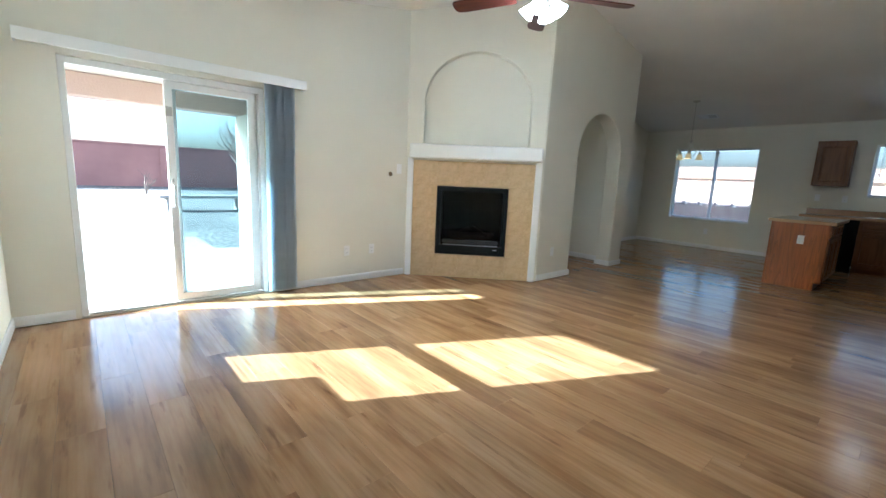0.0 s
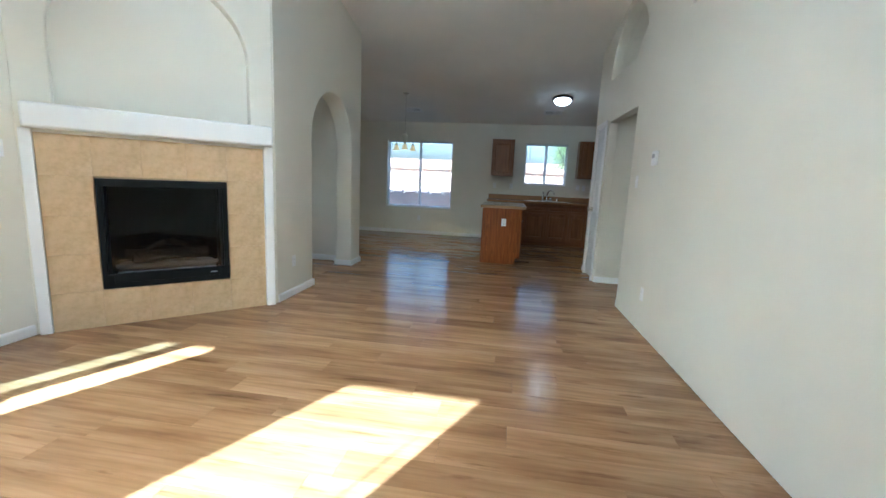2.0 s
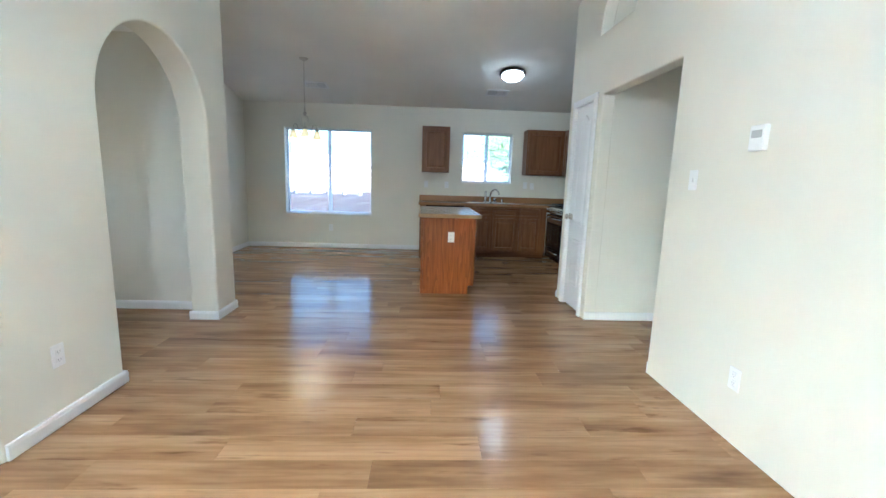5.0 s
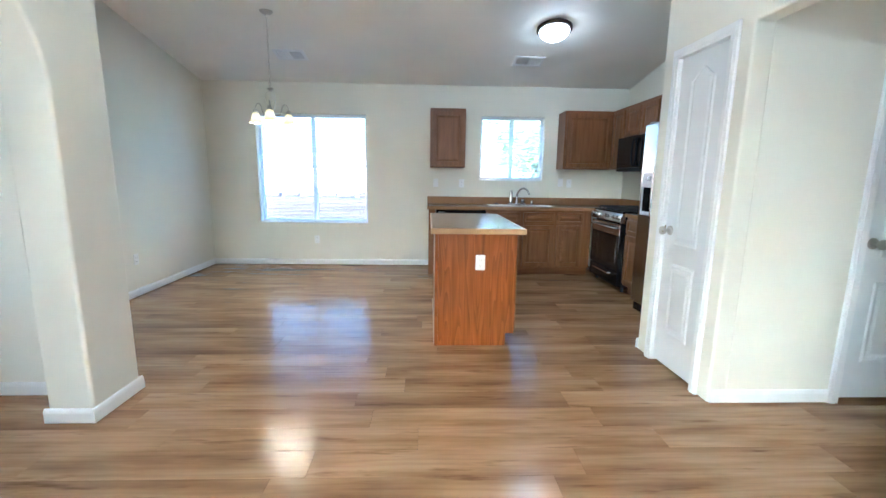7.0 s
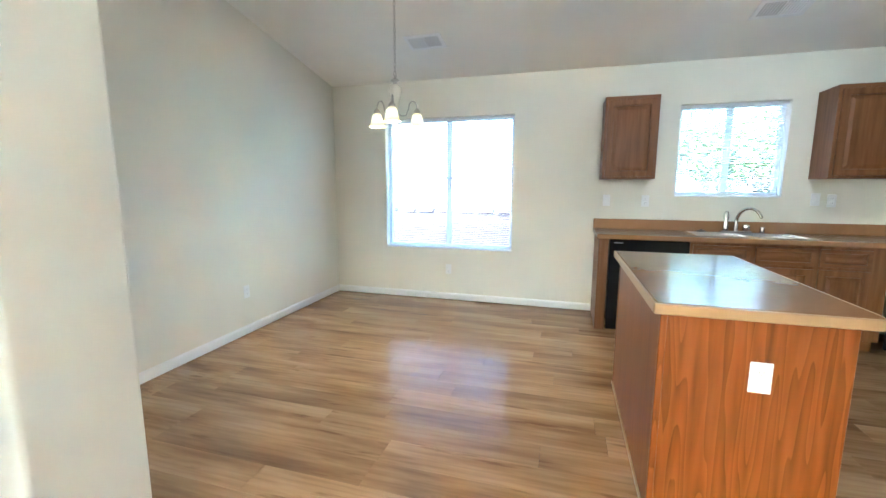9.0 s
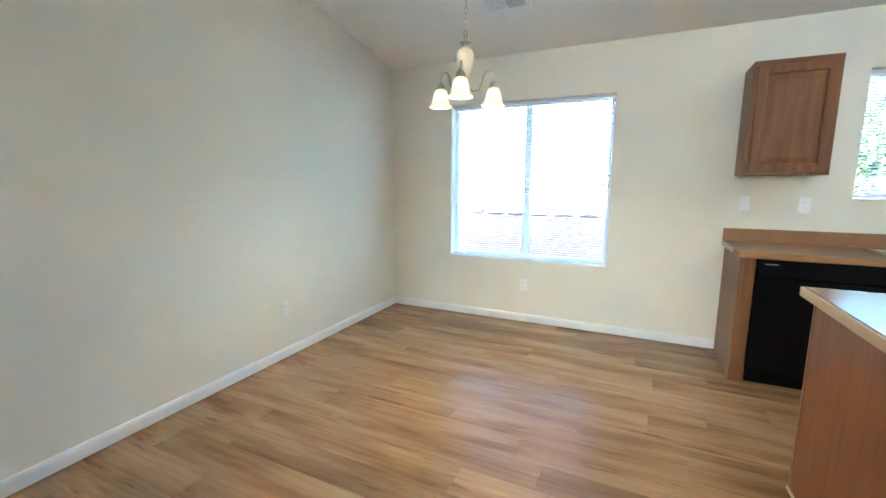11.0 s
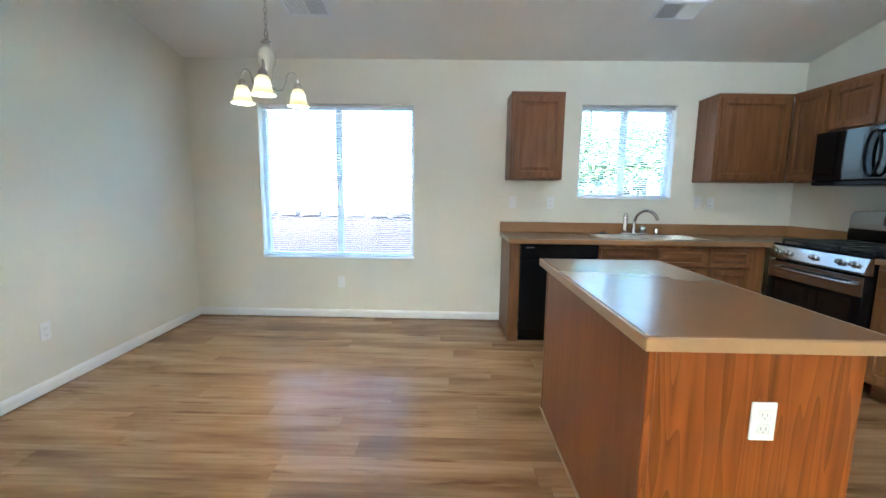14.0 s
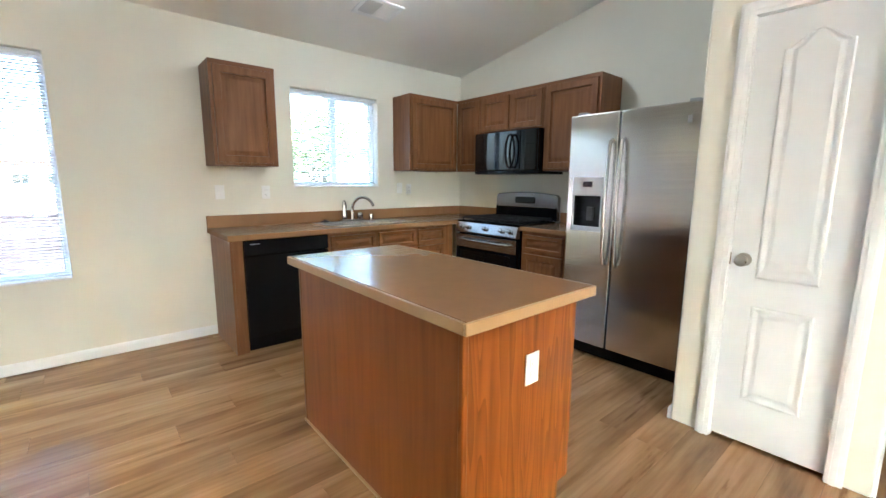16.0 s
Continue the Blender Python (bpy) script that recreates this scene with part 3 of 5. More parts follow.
def interior_door(name, m, w, h, knob_x, hinges_x, label):
    """A moulded two-panel door with its casing; x runs over the opening, the front looks along -y."""
    d = thing(name, label, "door", m)
    d["kind"] = "structure"
    part("leaf", boxed((0.008, 0.012, 0.022), (w - 0.008, 0.047, h - 0.006), 0.002), M_DOOR, d)
    a, b = 0.115, w - 0.115
    for z0, z1, rise in ((0.245, 0.725, 0), (0.86, h - 0.10, 0.065)):
        bm = bmesh.new()
        moulding(bm, panel_loop(a, z0, b, z1, rise), [(0, 0.0121), (0.006, 0.0055), (0.014, 0.0050), (0.028, 0.0110), (0.036, 0.0110), (0.050, 0.0070), (0.056, 0.0070)])
        part("panel", bm, M_DOOR, d)
    for x0, x1, z1 in ((-0.058, 0.004, h + 0.058), (w - 0.004, w + 0.058, h + 0.058)):
        bm = boxed((x0, -0.017, 0), (x1, 0.0, z1), 0.004)
        inner = (x0 + 0.016, x1 - 0.022)
        box(bm, (inner[0], -0.021, 0), (inner[1], -0.016, z1 - 0.016), 0.002)
        part("casing", bm, M_TRIM, d)
    bm = boxed((-0.058, -0.0165, h - 0.004), (w + 0.058, 0.0, h + 0.058), 0.004)
    box(bm, (-0.04, -0.0205, h + 0.016), (w + 0.04, -0.016, h + 0.042), 0.002)
    part("head_casing", bm, M_TRIM, d)
    for x0, x1 in ((0.0, 0.007), (w - 0.007, w)):
        part("jamb", boxed((x0, 0.0, 0.0), (x1, 0.11, h)), M_TRIM, d)
    part("jamb", boxed((0.0, 0.0, h - 0.005), (w, 0.11, h)), M_TRIM, d)
    for z in (0.20, 1.05, h - 0.22):
        bm = bmesh.new()
        tube(bm, [(hinges_x, -0.004, z), (hinges_x, -0.004, z + 0.09)], 0.006, 8)
        box(bm, (hinges_x - 0.02, 0.006, z), (hinges_x + 0.02, 0.011, z + 0.09), 0.001)
        part("hinge", bm, M_TRIM, d, "white painted hinge", True)
    turn = Matrix.Translation((knob_x, 0.012, 0.945)) @ Matrix.Rotation(radians(90), 4, "X")
    bm = lathe(bmesh.new(), [(0, 0), (0.032, 0), (0.032, 0.004), (0.028, 0.009), (0.013, 0.011), (0.011, 0.030), (0.018, 0.036), (0.027, 0.046), (0.029, 0.056), (0.025, 0.066), (0.012, 0.071), (0, 0.072)], 28, turn)
    part("door_knob", bm, M_NICKEL, d, "brushed nickel knob", True)
    edge = 0.006 if knob_x < w / 2 else w - 0.006
    part("latch_plate", boxed((edge - 0.004, 0.006, 0.915), (edge + 0.004, 0.03, 0.975), 0.001), M_BRASS, d)
    return d


interior_door("door_1", PANTRY @ Matrix.Translation((0.185, 0, 0)), 0.46, 2.05, 0.062, 0.452, "closed white two-panel pantry door with a nickel knob")
interior_door("door_2", at(6.60, -0.945, 0, FACE_W), 0.765, 2.05, 0.065, 0.757, "closed white two-panel hall door with a nickel knob")


# ---- sliding door ----
def sash(parent, name, x0, x1, z0, z1, y, bar, mat, glass):
    s = part(name, slab(rect(x0, z0, x1, z1), [rect(x0 + bar, z0 + bar, x1 - bar, z1 - bar)], 0.032, 0.003, 1), mat, parent)
    s.location.y = y
    part("pane", boxed((x0 + bar - 0.006, 0.013, z0 + bar - 0.006), (x1 - bar + 0.006, 0.019, z1 - bar + 0.006)), glass, s)
    return s


slider = thing("sliding_door", "white vinyl sliding patio door standing open", "door", at(0, W_SLIDER, 0))
slider["kind"] = "structure"
part("frame", moved(slab([(0.192, 0.012), (0.235, 0.012), (0.235, 1.955), (1.605, 1.955), (1.605, 0.012), (1.648, 0.012), (1.648, 2.006), (0.192, 2.006)], [], 0.13, 0.003, 1), Matrix.Translation((0, 0.02, 0))), M_VINYL, slider)
part("track", boxed((0.236, 0.03, 0.0125), (1.604, 0.14, 0.03), 0.004), M_VINYL, slider)
fixed = sash(slider, "fixed_panel", 0.875, 1.604, 0.032, 1.954, 0.095, 0.062, M_VINYL, M_PANE_GREEN)
slide = sash(slider, "sliding_panel", 0.845, 1.575, 0.032, 1.952, 0.052, 0.062, M_VINYL, M_PANE_GREEN)
bm = boxed((0.858, -0.006, 0.86), (0.892, 0.002, 1.10), 0.003)
tube(bm, [(0.875, 0.0, 0.89), (0.875, -0.035, 0.90), (0.875, -0.045, 0.94), (0.875, -0.045, 1.02), (0.875, -0.035, 1.06), (0.875, 0.0, 1.07)], 0.010, 10)
part("handle", bm, M_VINYL, slide, "white pull handle", True)
part("latch", boxed((0.866, -0.012, 1.10), (0.884, 0.0, 1.135), 0.003), M_GREYPLASTIC, slide)
part("latch_bolt", boxed((0.848, -0.004, 1.66), (0.90, 0.002, 1.74), 0.003), M_GREYPLASTIC, slide)

valance = thing("blind_valance", "white valance of the vertical blind over the sliding door", "valance", at(0, W_SLIDER, 0))
part("face_board", boxed((-0.02, -0.105, 2.040), (2.03, -0.09, 2.125), 0.003), M_TRIM, valance)
part("top_board", boxed((-0.02, -0.09, 2.112), (2.03, -0.001, 2.124), 0.002), M_TRIM, valance)
for x in (-0.02, 2.016):
    part("return", boxed((x, -0.0895, 2.042), (x + 0.014, -0.001, 2.111), 0.002), M_TRIM, valance)
vanes = thing("vertical_blind", "grey vertical blind vanes drawn together beside the sliding door", "blind", at(0, W_SLIDER, 0))
part("head_rail", boxed((0.1, -0.07, 2.085), (2.0, -0.03, 2.115), 0.003), M_VINYL, vanes)
rv = random.Random(3)
for k in range(11):
    bm = bmesh.new()
    cols = []
    n = 6
    for zi in range(9):
        z = 0.03 + 2.03 * zi / 8
        row = []
        for j in range(n + 1):
            u = (j / n - 0.5) * 0.089
            row.append(bm.verts.new((u, 0.010 * (1 - (2 * j / n - 1) ** 2) + 0.002 * math.sin(zi * 0.8 + k), z)))
        cols.append(row)
    for a, b in zip(cols, cols[1:]):
        for j in range(n):
            bm.faces.new((a[j], a[j + 1], b[j + 1], b[j]))
    ret = bmesh.ops.solidify(bm, geom=bm.faces[:], thickness=0.0012)
    v = part("vane", bm, M_VANE, vanes, "", True)
    v.matrix_local = Matrix.Translation((1.67 + 0.024 * k, -0.05, 0)) @ Matrix.Rotation(radians(34 + rv.uniform(-16, 16)), 4, "Z")

# ---- fireplace ----
fire = thing("fireplace", "gas fireplace with a tan tile surround and white mantel", "fireplace", HEARTH)
surround = part("surround", slab(rect(0.022, 0, 1.519, 1.457), [rect(0.345, 0.32, 1.195, 1.14)], 0.03), M_GROUT, fire, "tan tile surround")
surround.location.y = -0.004
tile_me = None
for i in range(5):
    for j in range(5):
        if 1 <= i <= 3 and 1 <= j <= 3:
            continue
        if tile_me is None:
            t = part("tile", boxed((0.0006, -0.008, 0.0006), (0.2976, 0.004, 0.2904), 0.0012, 1), M_TILE, surround)
            tile_me = t.data
        else:
            t = new("tile", tile_me)
            t.parent = surround
        t.location = (0.0245 + 0.2985 * i, 0, 0.001 + 0.291 * j)
insert = part("insert", slab(rect(0.330, 0.303, 1.211, 1.152), [rect(0.368, 0.415, 1.173, 1.105)], 0.035, 0.004, 1), M_FIREBOX, fire, "black metal gas insert")
insert.location.y = -0.034
shell = bmesh.new()
for a, b in (((0.36, 0.34, 0.33), (1.18, 0.36, 1.12)), ((0.36, 0.002, 0.33), (0.375, 0.34, 1.12)), ((1.165, 0.002, 0.33), (1.18, 0.34, 1.12)), ((0.375, 0.002, 0.33), (1.165, 0.34, 0.345)), ((0.375, 0.002, 1.10), (1.165, 0.34, 1.12))):
    box(shell, a, b)
part("firebox", shell, M_FIREBOX, fire, "dark firebox")
part("glass", boxed((0.39, 0.006, 0.425), (1.15, 0.010, 1.09)), glass_pane("fire_glass", (0.55, 0.56, 0.57), 0.025), fire)
part("lower_louvre", boxed((0.40, -0.042, 0.345), (1.14, -0.032, 0.415), 0.004), M_FIREBOX, fire)
part("upper_louvre", boxed((0.36, -0.040, 1.095), (1.18, -0.0335, 1.14), 0.004), M_FIREBOX, fire)
part("grate_bar", boxed((0.41, 0.03, 0.445), (1.13, 0.05, 0.475), 0.003), M_GREYPLASTIC, fire)
part("badge", boxed((1.06, -0.044, 0.375), (1.11, -0.041, 0.383)), M_GREYPLASTIC, fire)
bm = bmesh.new()
box(bm, (0.42, 0.05, 0.345), (1.12, 0.31, 0.455), 0.03, 2)
part("ember_bed", bm, M_EMBER, fire, "grey ash bed")
for a, b, r in (((0.47, 0.22, 0.52), (1.07, 0.20, 0.53), 0.045), ((0.52, 0.12, 0.50), (0.98, 0.15, 0.51), 0.038), ((0.55, 0.10, 0.53), (0.74, 0.25, 0.62), 0.028), ((1.0, 0.11, 0.53), (0.80, 0.25, 0.63), 0.030)):
    pa, pb = Vector(a), Vector(b)
    pts = [pa.lerp(pb, s / 6) + Vector((0, 0.008 * math.sin(s * 2.1), 0.008 * math.cos(s * 1.7))) for s in range(7)]
    part("log", tube(bmesh.new(), pts, [r * (0.8 + 0.2 * math.sin(1 + s)) for s in range(7)], 9), M_LOG, fire, "charred ceramic log", True)
part("mantel", boxed((-0.022, -0.112, 1.482), (1.585, 0.001, 1.652), 0.022, 4), M_TRIM, fire, "white plastered mantel shelf", True)
# White strips stand in for the bright light on the breast's edges.
for x0, x1 in ((-0.05, 0.019), (1.522, 1.600)):
    part("lit_edge_strip", boxed((x0, -0.03, 0), (x1, 0.001, 1.481), 0.006), M_TRIM, fire, "white strip standing in for the lit wall edge")


# ---- plates and small wall fixtures ----
def outlet(m, label="white duplex outlet plate", kind="outlet"):
    o = thing("wall_outlet" if kind == "outlet" else "light_switch", label, kind, m, "outlets and switches")
    part("plate", boxed((-0.036, -0.006, -0.058), (0.036, 0.0, 0.058), 0.003), M_PLATE, o)
    if kind == "outlet":
        for z in (-0.021, 0.021):
            s = part("socket", boxed((-0.017, -0.0085, z - 0.015), (0.017, -0.0055, z + 0.015), 0.004), M_PLATE, o)
            bm = bmesh.new()
            for x in (-0.007, 0.007):
                box(bm, (x - 0.0012, -0.0092, z - 0.004), (x + 0.0012, -0.0084, z + 0.006))
            box(bm, (-0.002, -0.0092, z - 0.011), (0.002, -0.0084, z - 0.007))
            part("slots", bm, M_GREYPLASTIC, s)
    else:
        part("toggle", boxed((-0.005, -0.016, -0.010), (0.005, -0.0055, 0.012), 0.002), M_PLATE, o)
    return o


outlet(at(2.53, W_SLIDER, 0.37))
outlet(at(2.86, W_SLIDER, 0.37))
outlet(at(3.235, W_SLIDER, 1.335), "white light switch plate beside the fireplace", "switch")
outlet(at(4.86, W_ARCH, 0.366))
outlet(DIN @ Matrix.Translation((-1.67, 0, 0.392)))
outlet(at(W_FAR, 3.071, 0.373, FACE_W))
outlet(at(W_FAR, 1.357, 1.208, FACE_W), "white light switch plate over the counter", "switch")
outlet(at(W_FAR, 0.987, 1.204, FACE_W))
outlet(at(W_FAR, -0.448, 1.234, FACE_W), "white light switch plate over the counter", "switch")
outlet(at(W_FAR, -0.573, 1.223, FACE_W))
outlet(PANTRY @ Matrix.Translation((2.66, 0, 0.34)))
outlet(PANTRY @ Matrix.Translation((2.15, 0, 1.324)), "white light switch plate beside the hall opening", "switch")
outlet(at(7.44 - 0.002, 1.068, 0.655, FACE_W), "white outlet plate on the island's end panel")
thermo = thing("thermostat", "small white thermostat on the wall", "thermostat", PANTRY @ Matrix.Translation((2.60, 0, 1.52)))
part("body", boxed((-0.045, -0.028, -0.06), (0.045, 0, 0.06), 0.006), M_PLATE, thermo)
part("display", boxed((-0.03, -0.030, 0.0), (0.03, -0.027, 0.035), 0.001), M_GREYPLASTIC, thermo)
valve = thing("gas_key_valve", "round brass gas key valve on the wall", "valve", at(3.11, W_SLIDER, 1.268) @ Matrix.Rotation(radians(90), 4, "X"))
part("escutcheon", lathe(bmesh.new(), [(0.0, 0.0), (0.027, 0.0), (0.027, 0.004), (0.020, 0.010), (0.010, 0.012), (0.010, 0.03), (0.0, 0.03)], 20), M_BRASS, valve, "", True)
part("keyway", lathe(bmesh.new(), [(0, 0.0301), (0.006, 0.0301), (0.006, 0.034), (0, 0.034)], 8), M_SLOT, valve)


# ---- windows and their blinds ----
def vinyl_window(name, m, w, h, label, hung=False):
    """Slider window, or a hung one, in an opening w by h; the room lies towards -y."""
    win = thing(name, label, "window", m)
    win["kind"] = "structure"
    part("window_frame", moved(slab(rect(0.002, 0.002, w - 0.002, h - 0.002), [rect(0.035, 0.035, w - 0.035, h - 0.035)], 0.06, 0.003, 1), Matrix.Translation((0, 0.095, 0))), M_WINDOW_VINYL, win)
    if hung:
        part("meeting_rail", boxed((0.035, 0.10, h * 0.4585), (w - 0.035, 0.15, h * 0.508), 0.003), M_VINYL, win)
        for z0, z1 in ((0.035, h * 0.4585), (h * 0.508, h - 0.035)):
            part("pane", boxed((0.034, 0.122, z0), (w - 0.034, 0.127, z1)), M_PANE_CLEAR, win)
    else:
        part("mullion", boxed((w / 2 - 0.028, 0.098, 0.036), (w / 2 + 0.028, 0.152, h - 0.036), 0.003), M_WINDOW_VINYL, win)
        for x0, x1 in ((0.034, w / 2 - 0.027), (w / 2 + 0.027, w - 0.034)):
            part("pane", boxed((x0, 0.122, 0.034), (x1, 0.127, h - 0.034)), M_PANE, win)
    part("window_sill", boxed((0.001, -0.012, -0.014), (w - 0.001, 0.094, 0.0015), 0.004), M_TRIM, win)
    return win


def mini_blind(m, w, h, tilt, label, pitch=0.0205):
    b = thing("mini_blind", label, "blind", m, "window blinds")
    part("head_rail", boxed((0.008, 0.030, h - 0.030), (w - 0.008, 0.060, h - 0.003), 0.003), M_BLIND, b)
    bm = bmesh.new()
    prof = [(-0.0125, -0.0012), (-0.006, 0.0004), (0.0, 0.001), (0.006, 0.0004), (0.0125, -0.0012)]
    ends = [[bm.verts.new((x, y, z)) for y, z in prof] for x in (0.012, w - 0.012)]
    for k in range(4):
        bm.faces.new((ends[0][k], ends[0][k + 1], ends[1][k + 1], ends[1][k]))
    bmesh.ops.solidify(bm, geom=bm.faces[:], thickness=0.0006)
    first = part("slat", bm, M_BLIND, b)
    n = int((h - 0.075) / pitch)
    rb = random.Random(int(w * 1000))
    for k in range(n):
        s = first if k == 0 else new("slat", first.data)
        s.parent = b
        s.matrix_local = Matrix.Translation((0, 0.045, 0.034 + pitch * k)) @ Matrix.Rotation(radians(tilt + rb.uniform(-2.5, 2.5)), 4, "X")
    part("bottom_rail", boxed((0.010, 0.034, 0.008), (w - 0.010, 0.056, 0.022), 0.003), M_BLIND, b)
    for x in (0.12, w - 0.12) if w < 1 else (0.15, w / 2, w - 0.15):
        part("ladder_cord", tube(bmesh.new(), [(x, 0.032, 0.02), (x, 0.032, h - 0.03)], 0.0008, 5), M_BLIND, b)
    part("tilt_wand", tube(bmesh.new(), [(0.10, 0.022, h * 0.28), (0.10, 0.026, h - 0.03)], 0.004, 6), M_PLATE, b, "clear plastic tilt wand", True)
    return b


E1 = at(W_FAR, 3.86, 0.625, FACE_W)
vinyl_window("window_1", E1, 1.525, 1.50, "white vinyl slider window in the dining area")
mini_blind(E1, 1.525, 1.50, -16, "white horizontal mini blind, lowered with open slats")
E2 = at(W_FAR, 0.725, 1.262, FACE_W)
vinyl_window("window_2", E2, 0.905, 0.876, "white vinyl slider window over the sink")
mini_blind(E2, 0.905, 0.876, -16, "white horizontal mini blind, lowered with open slats")
E3 = at(W_WEST, 2.70, 0.67, FACE_E)
vinyl_window("window_3", E3, 0.90, 1.555, "white vinyl hung window", True)
mini_blind(E3, 0.90, 1.555, 20, "white horizontal mini blind, slats tilted up")


# ---- cabinets ----
def cab_door(parent, x0, z0, x1, z1, name="door", y=-0.02):
    """A framed cabinet front with a recessed panel."""
    e = 0.052 if min(x1 - x0, z1 - z0) > 0.2 else 0.03
    d = part(name, moved(slab(rect(x0, z0, x1, z1), [rect(x0 + e, z0 + e, x1 - e, z1 - e)], 0.02, 0.003, 2), Matrix.Translation((0, y, 0))), M_OAK if name == "door" else M_OAK_X, parent)
    bm = bmesh.new()
    moulding(bm, rect(x0 + e - 0.002, z0 + e - 0.002, x1 - e + 0.002, z1 - e + 0.002), [(0, y + 0.002), (0.005, y + 0.0155), (0.014, y + 0.016), (0.040, y + 0.008), (0.044, y + 0.008)])
    part("panel", bm, M_OAK if name == "door" else M_OAK_X, d)
    return d


def upper_cabinet(m, w, h, depth, doors, label, group="wall cabinets"):
    c = thing("wall_cabinet", label, "cabinet", m, group)
    part("body", boxed((0, 0, 0), (w, depth, h), 0.002), M_OAK, c)
    part("top_rail", boxed((0.0, -0.003, h - 0.03), (w, 0.0, h), 0.0), M_OAK_X, c)
    n = doors
    for k in range(n):
        x0 = 0.024 + (w - 0.048) * k / n + (0.014 if k else 0)
        x1 = 0.024 + (w - 0.048) * (k + 1) / n - (0.014 if k < n - 1 else 0)
        cab_door(c, x0, 0.022, x1, h - 0.038)
    return c


def base_cabinet(m, w, depth, fronts, label):
    """fronts: (x0, x1, whether it has a drawer over the door)."""
    c = thing("base_cabinet", label, "cabinet", m, "base cabinets")
    part("body", boxed((0, 0, 0.10), (w, depth, 0.874), 0.002), M_OAK, c)
    part("toe_kick", boxed((0.001, 0.07, 0.0), (w - 0.001, depth - 0.001, 0.099)), M_OAK_X, c, "dark recessed toe kick")
    for x0, x1 in fronts:
        cab_door(c, x0, 0.70, x1, 0.845, "drawer")
        cab_door(c, x0, 0.125, x1, 0.675)
    return c


UP, UH = 1.42, 0.767
upper_cabinet(at(W_FAR - 0.305, 1.442, UP, FACE_W), 0.475, UH, 0.303, 1, "brown oak wall cabinet beside the sink window")
upper_cabinet(at(W_FAR - 0.305, -0.372, UP, FACE_W), 0.655, UH, 0.303, 1, "brown oak wall cabinet in the corner")
upper_cabinet(at(10.138, W_KITCHEN + 0.33, UP, FACE_N), 0.366, UH, 0.328, 1, "narrow brown oak wall cabinet in the corner")
upper_cabinet(at(9.77, W_KITCHEN + 0.33, 1.80, FACE_N), 0.80, UP + UH - 1.80, 0.328, 2, "short brown oak wall cabinet over the microwave")
upper_cabinet(at(8.968, W_KITCHEN + 0.33, UP - 0.01, FACE_N), 0.545, UH + 0.01, 0.328, 1, "brown oak wall cabinet beside the refrigerator")

# counter run under the window, with its end panel
XF = 9.835
side = thing("cabinet_end_panel", "brown oak panel at the end of the counter", "panel", at(XF, 1.455, 0, FACE_W))
part("panel", boxed((0, 0, 0), (0.018, 0.605, 0.874), 0.002), M_OAK, side)
part("stile", boxed((0.018, 0, 0), (0.088, 0.03, 0.874), 0.002), M_OAK, side)
base_cabinet(at(XF, 0.70, 0, FACE_W), 1.405, 0.605, [(0.02, 0.45), (0.49, 0.905), (0.94, 1.28)], "brown oak sink cabinet with drawers and doors")
base_cabinet(at(8.955, W_KITCHEN + 0.60, 0, FACE_N), 0.45, 0.595, [(0.02, 0.43)], "brown oak base cabinet between stove and refrigerator")

dish = thing("dishwasher", "black dishwasher under the counter", "dishwasher", at(XF, 1.362, 0, FACE_W))
part("tub", boxed((0.003, 0.03, 0.10), (0.657, 0.58, 0.868)), M_BLACK, dish)
part("door", boxed((0.003, -0.012, 0.115), (0.657, 0.028, 0.745), 0.006), M_BLACK, dish, "glossy black front")
part("control_panel", boxed((0.003, -0.02, 0.752), (0.657, 0.028, 0.866), 0.008), M_BLACK, dish)
part("kick_plate", boxed((0.01, 0.04, 0.0), (0.65, 0.06, 0.105)), M_BLACK, dish)
part("badge", boxed((0.04, -0.0215, 0.835), (0.11, -0.0195, 0.841)), M_GREYPLASTIC, dish)

counter = thing("kitchen_counter", "brown laminate counter with a low backsplash along the window wall", "counter")
top = bmesh.new()
SX0, SX1, SY0, SY1 = 9.89, 10.37, -0.25, 0.66
for a, b in (((9.80, SY1, 0.876), (W_FAR - 0.001, 1.475, 0.914)), ((9.80, W_KITCHEN + 0.001, 0.876), (W_FAR - 0.001, SY0, 0.914)), ((9.80, SY0, 0.876), (SX0, SY1, 0.914)), ((SX1, SY0, 0.876), (W_FAR - 0.001, SY1, 0.914))):
    box(top, a, b)
part("worktop", top, M_LAM, counter)
part("front_edge", boxed((9.786, W_KITCHEN + 0.62, 0.872), (9.8005, 1.476, 0.9145), 0.006), M_LAM, counter, "brown rounded front edge")
part("backsplash", boxed((W_FAR - 0.021, W_KITCHEN + 0.022, 0.9145), (W_FAR - 0.001, 1.475, 1.015), 0.004), M_LAM, counter)
part("backsplash", boxed((9.79, W_KITCHEN + 0.001, 0.9145), (W_FAR - 0.001, W_KITCHEN + 0.021, 1.015), 0.004), M_LAM, counter)
small = thing("kitchen_counter", "short brown laminate counter beside the refrigerator", "counter")
part("worktop", boxed((8.495, W_KITCHEN + 0.001, 0.876), (8.957, W_KITCHEN + 0.635, 0.914), 0.005), M_LAM, small)
part("backsplash", boxed((8.495, W_KITCHEN + 0.001, 0.9145), (8.957, W_KITCHEN + 0.021, 1.015), 0.004), M_LAM, small)

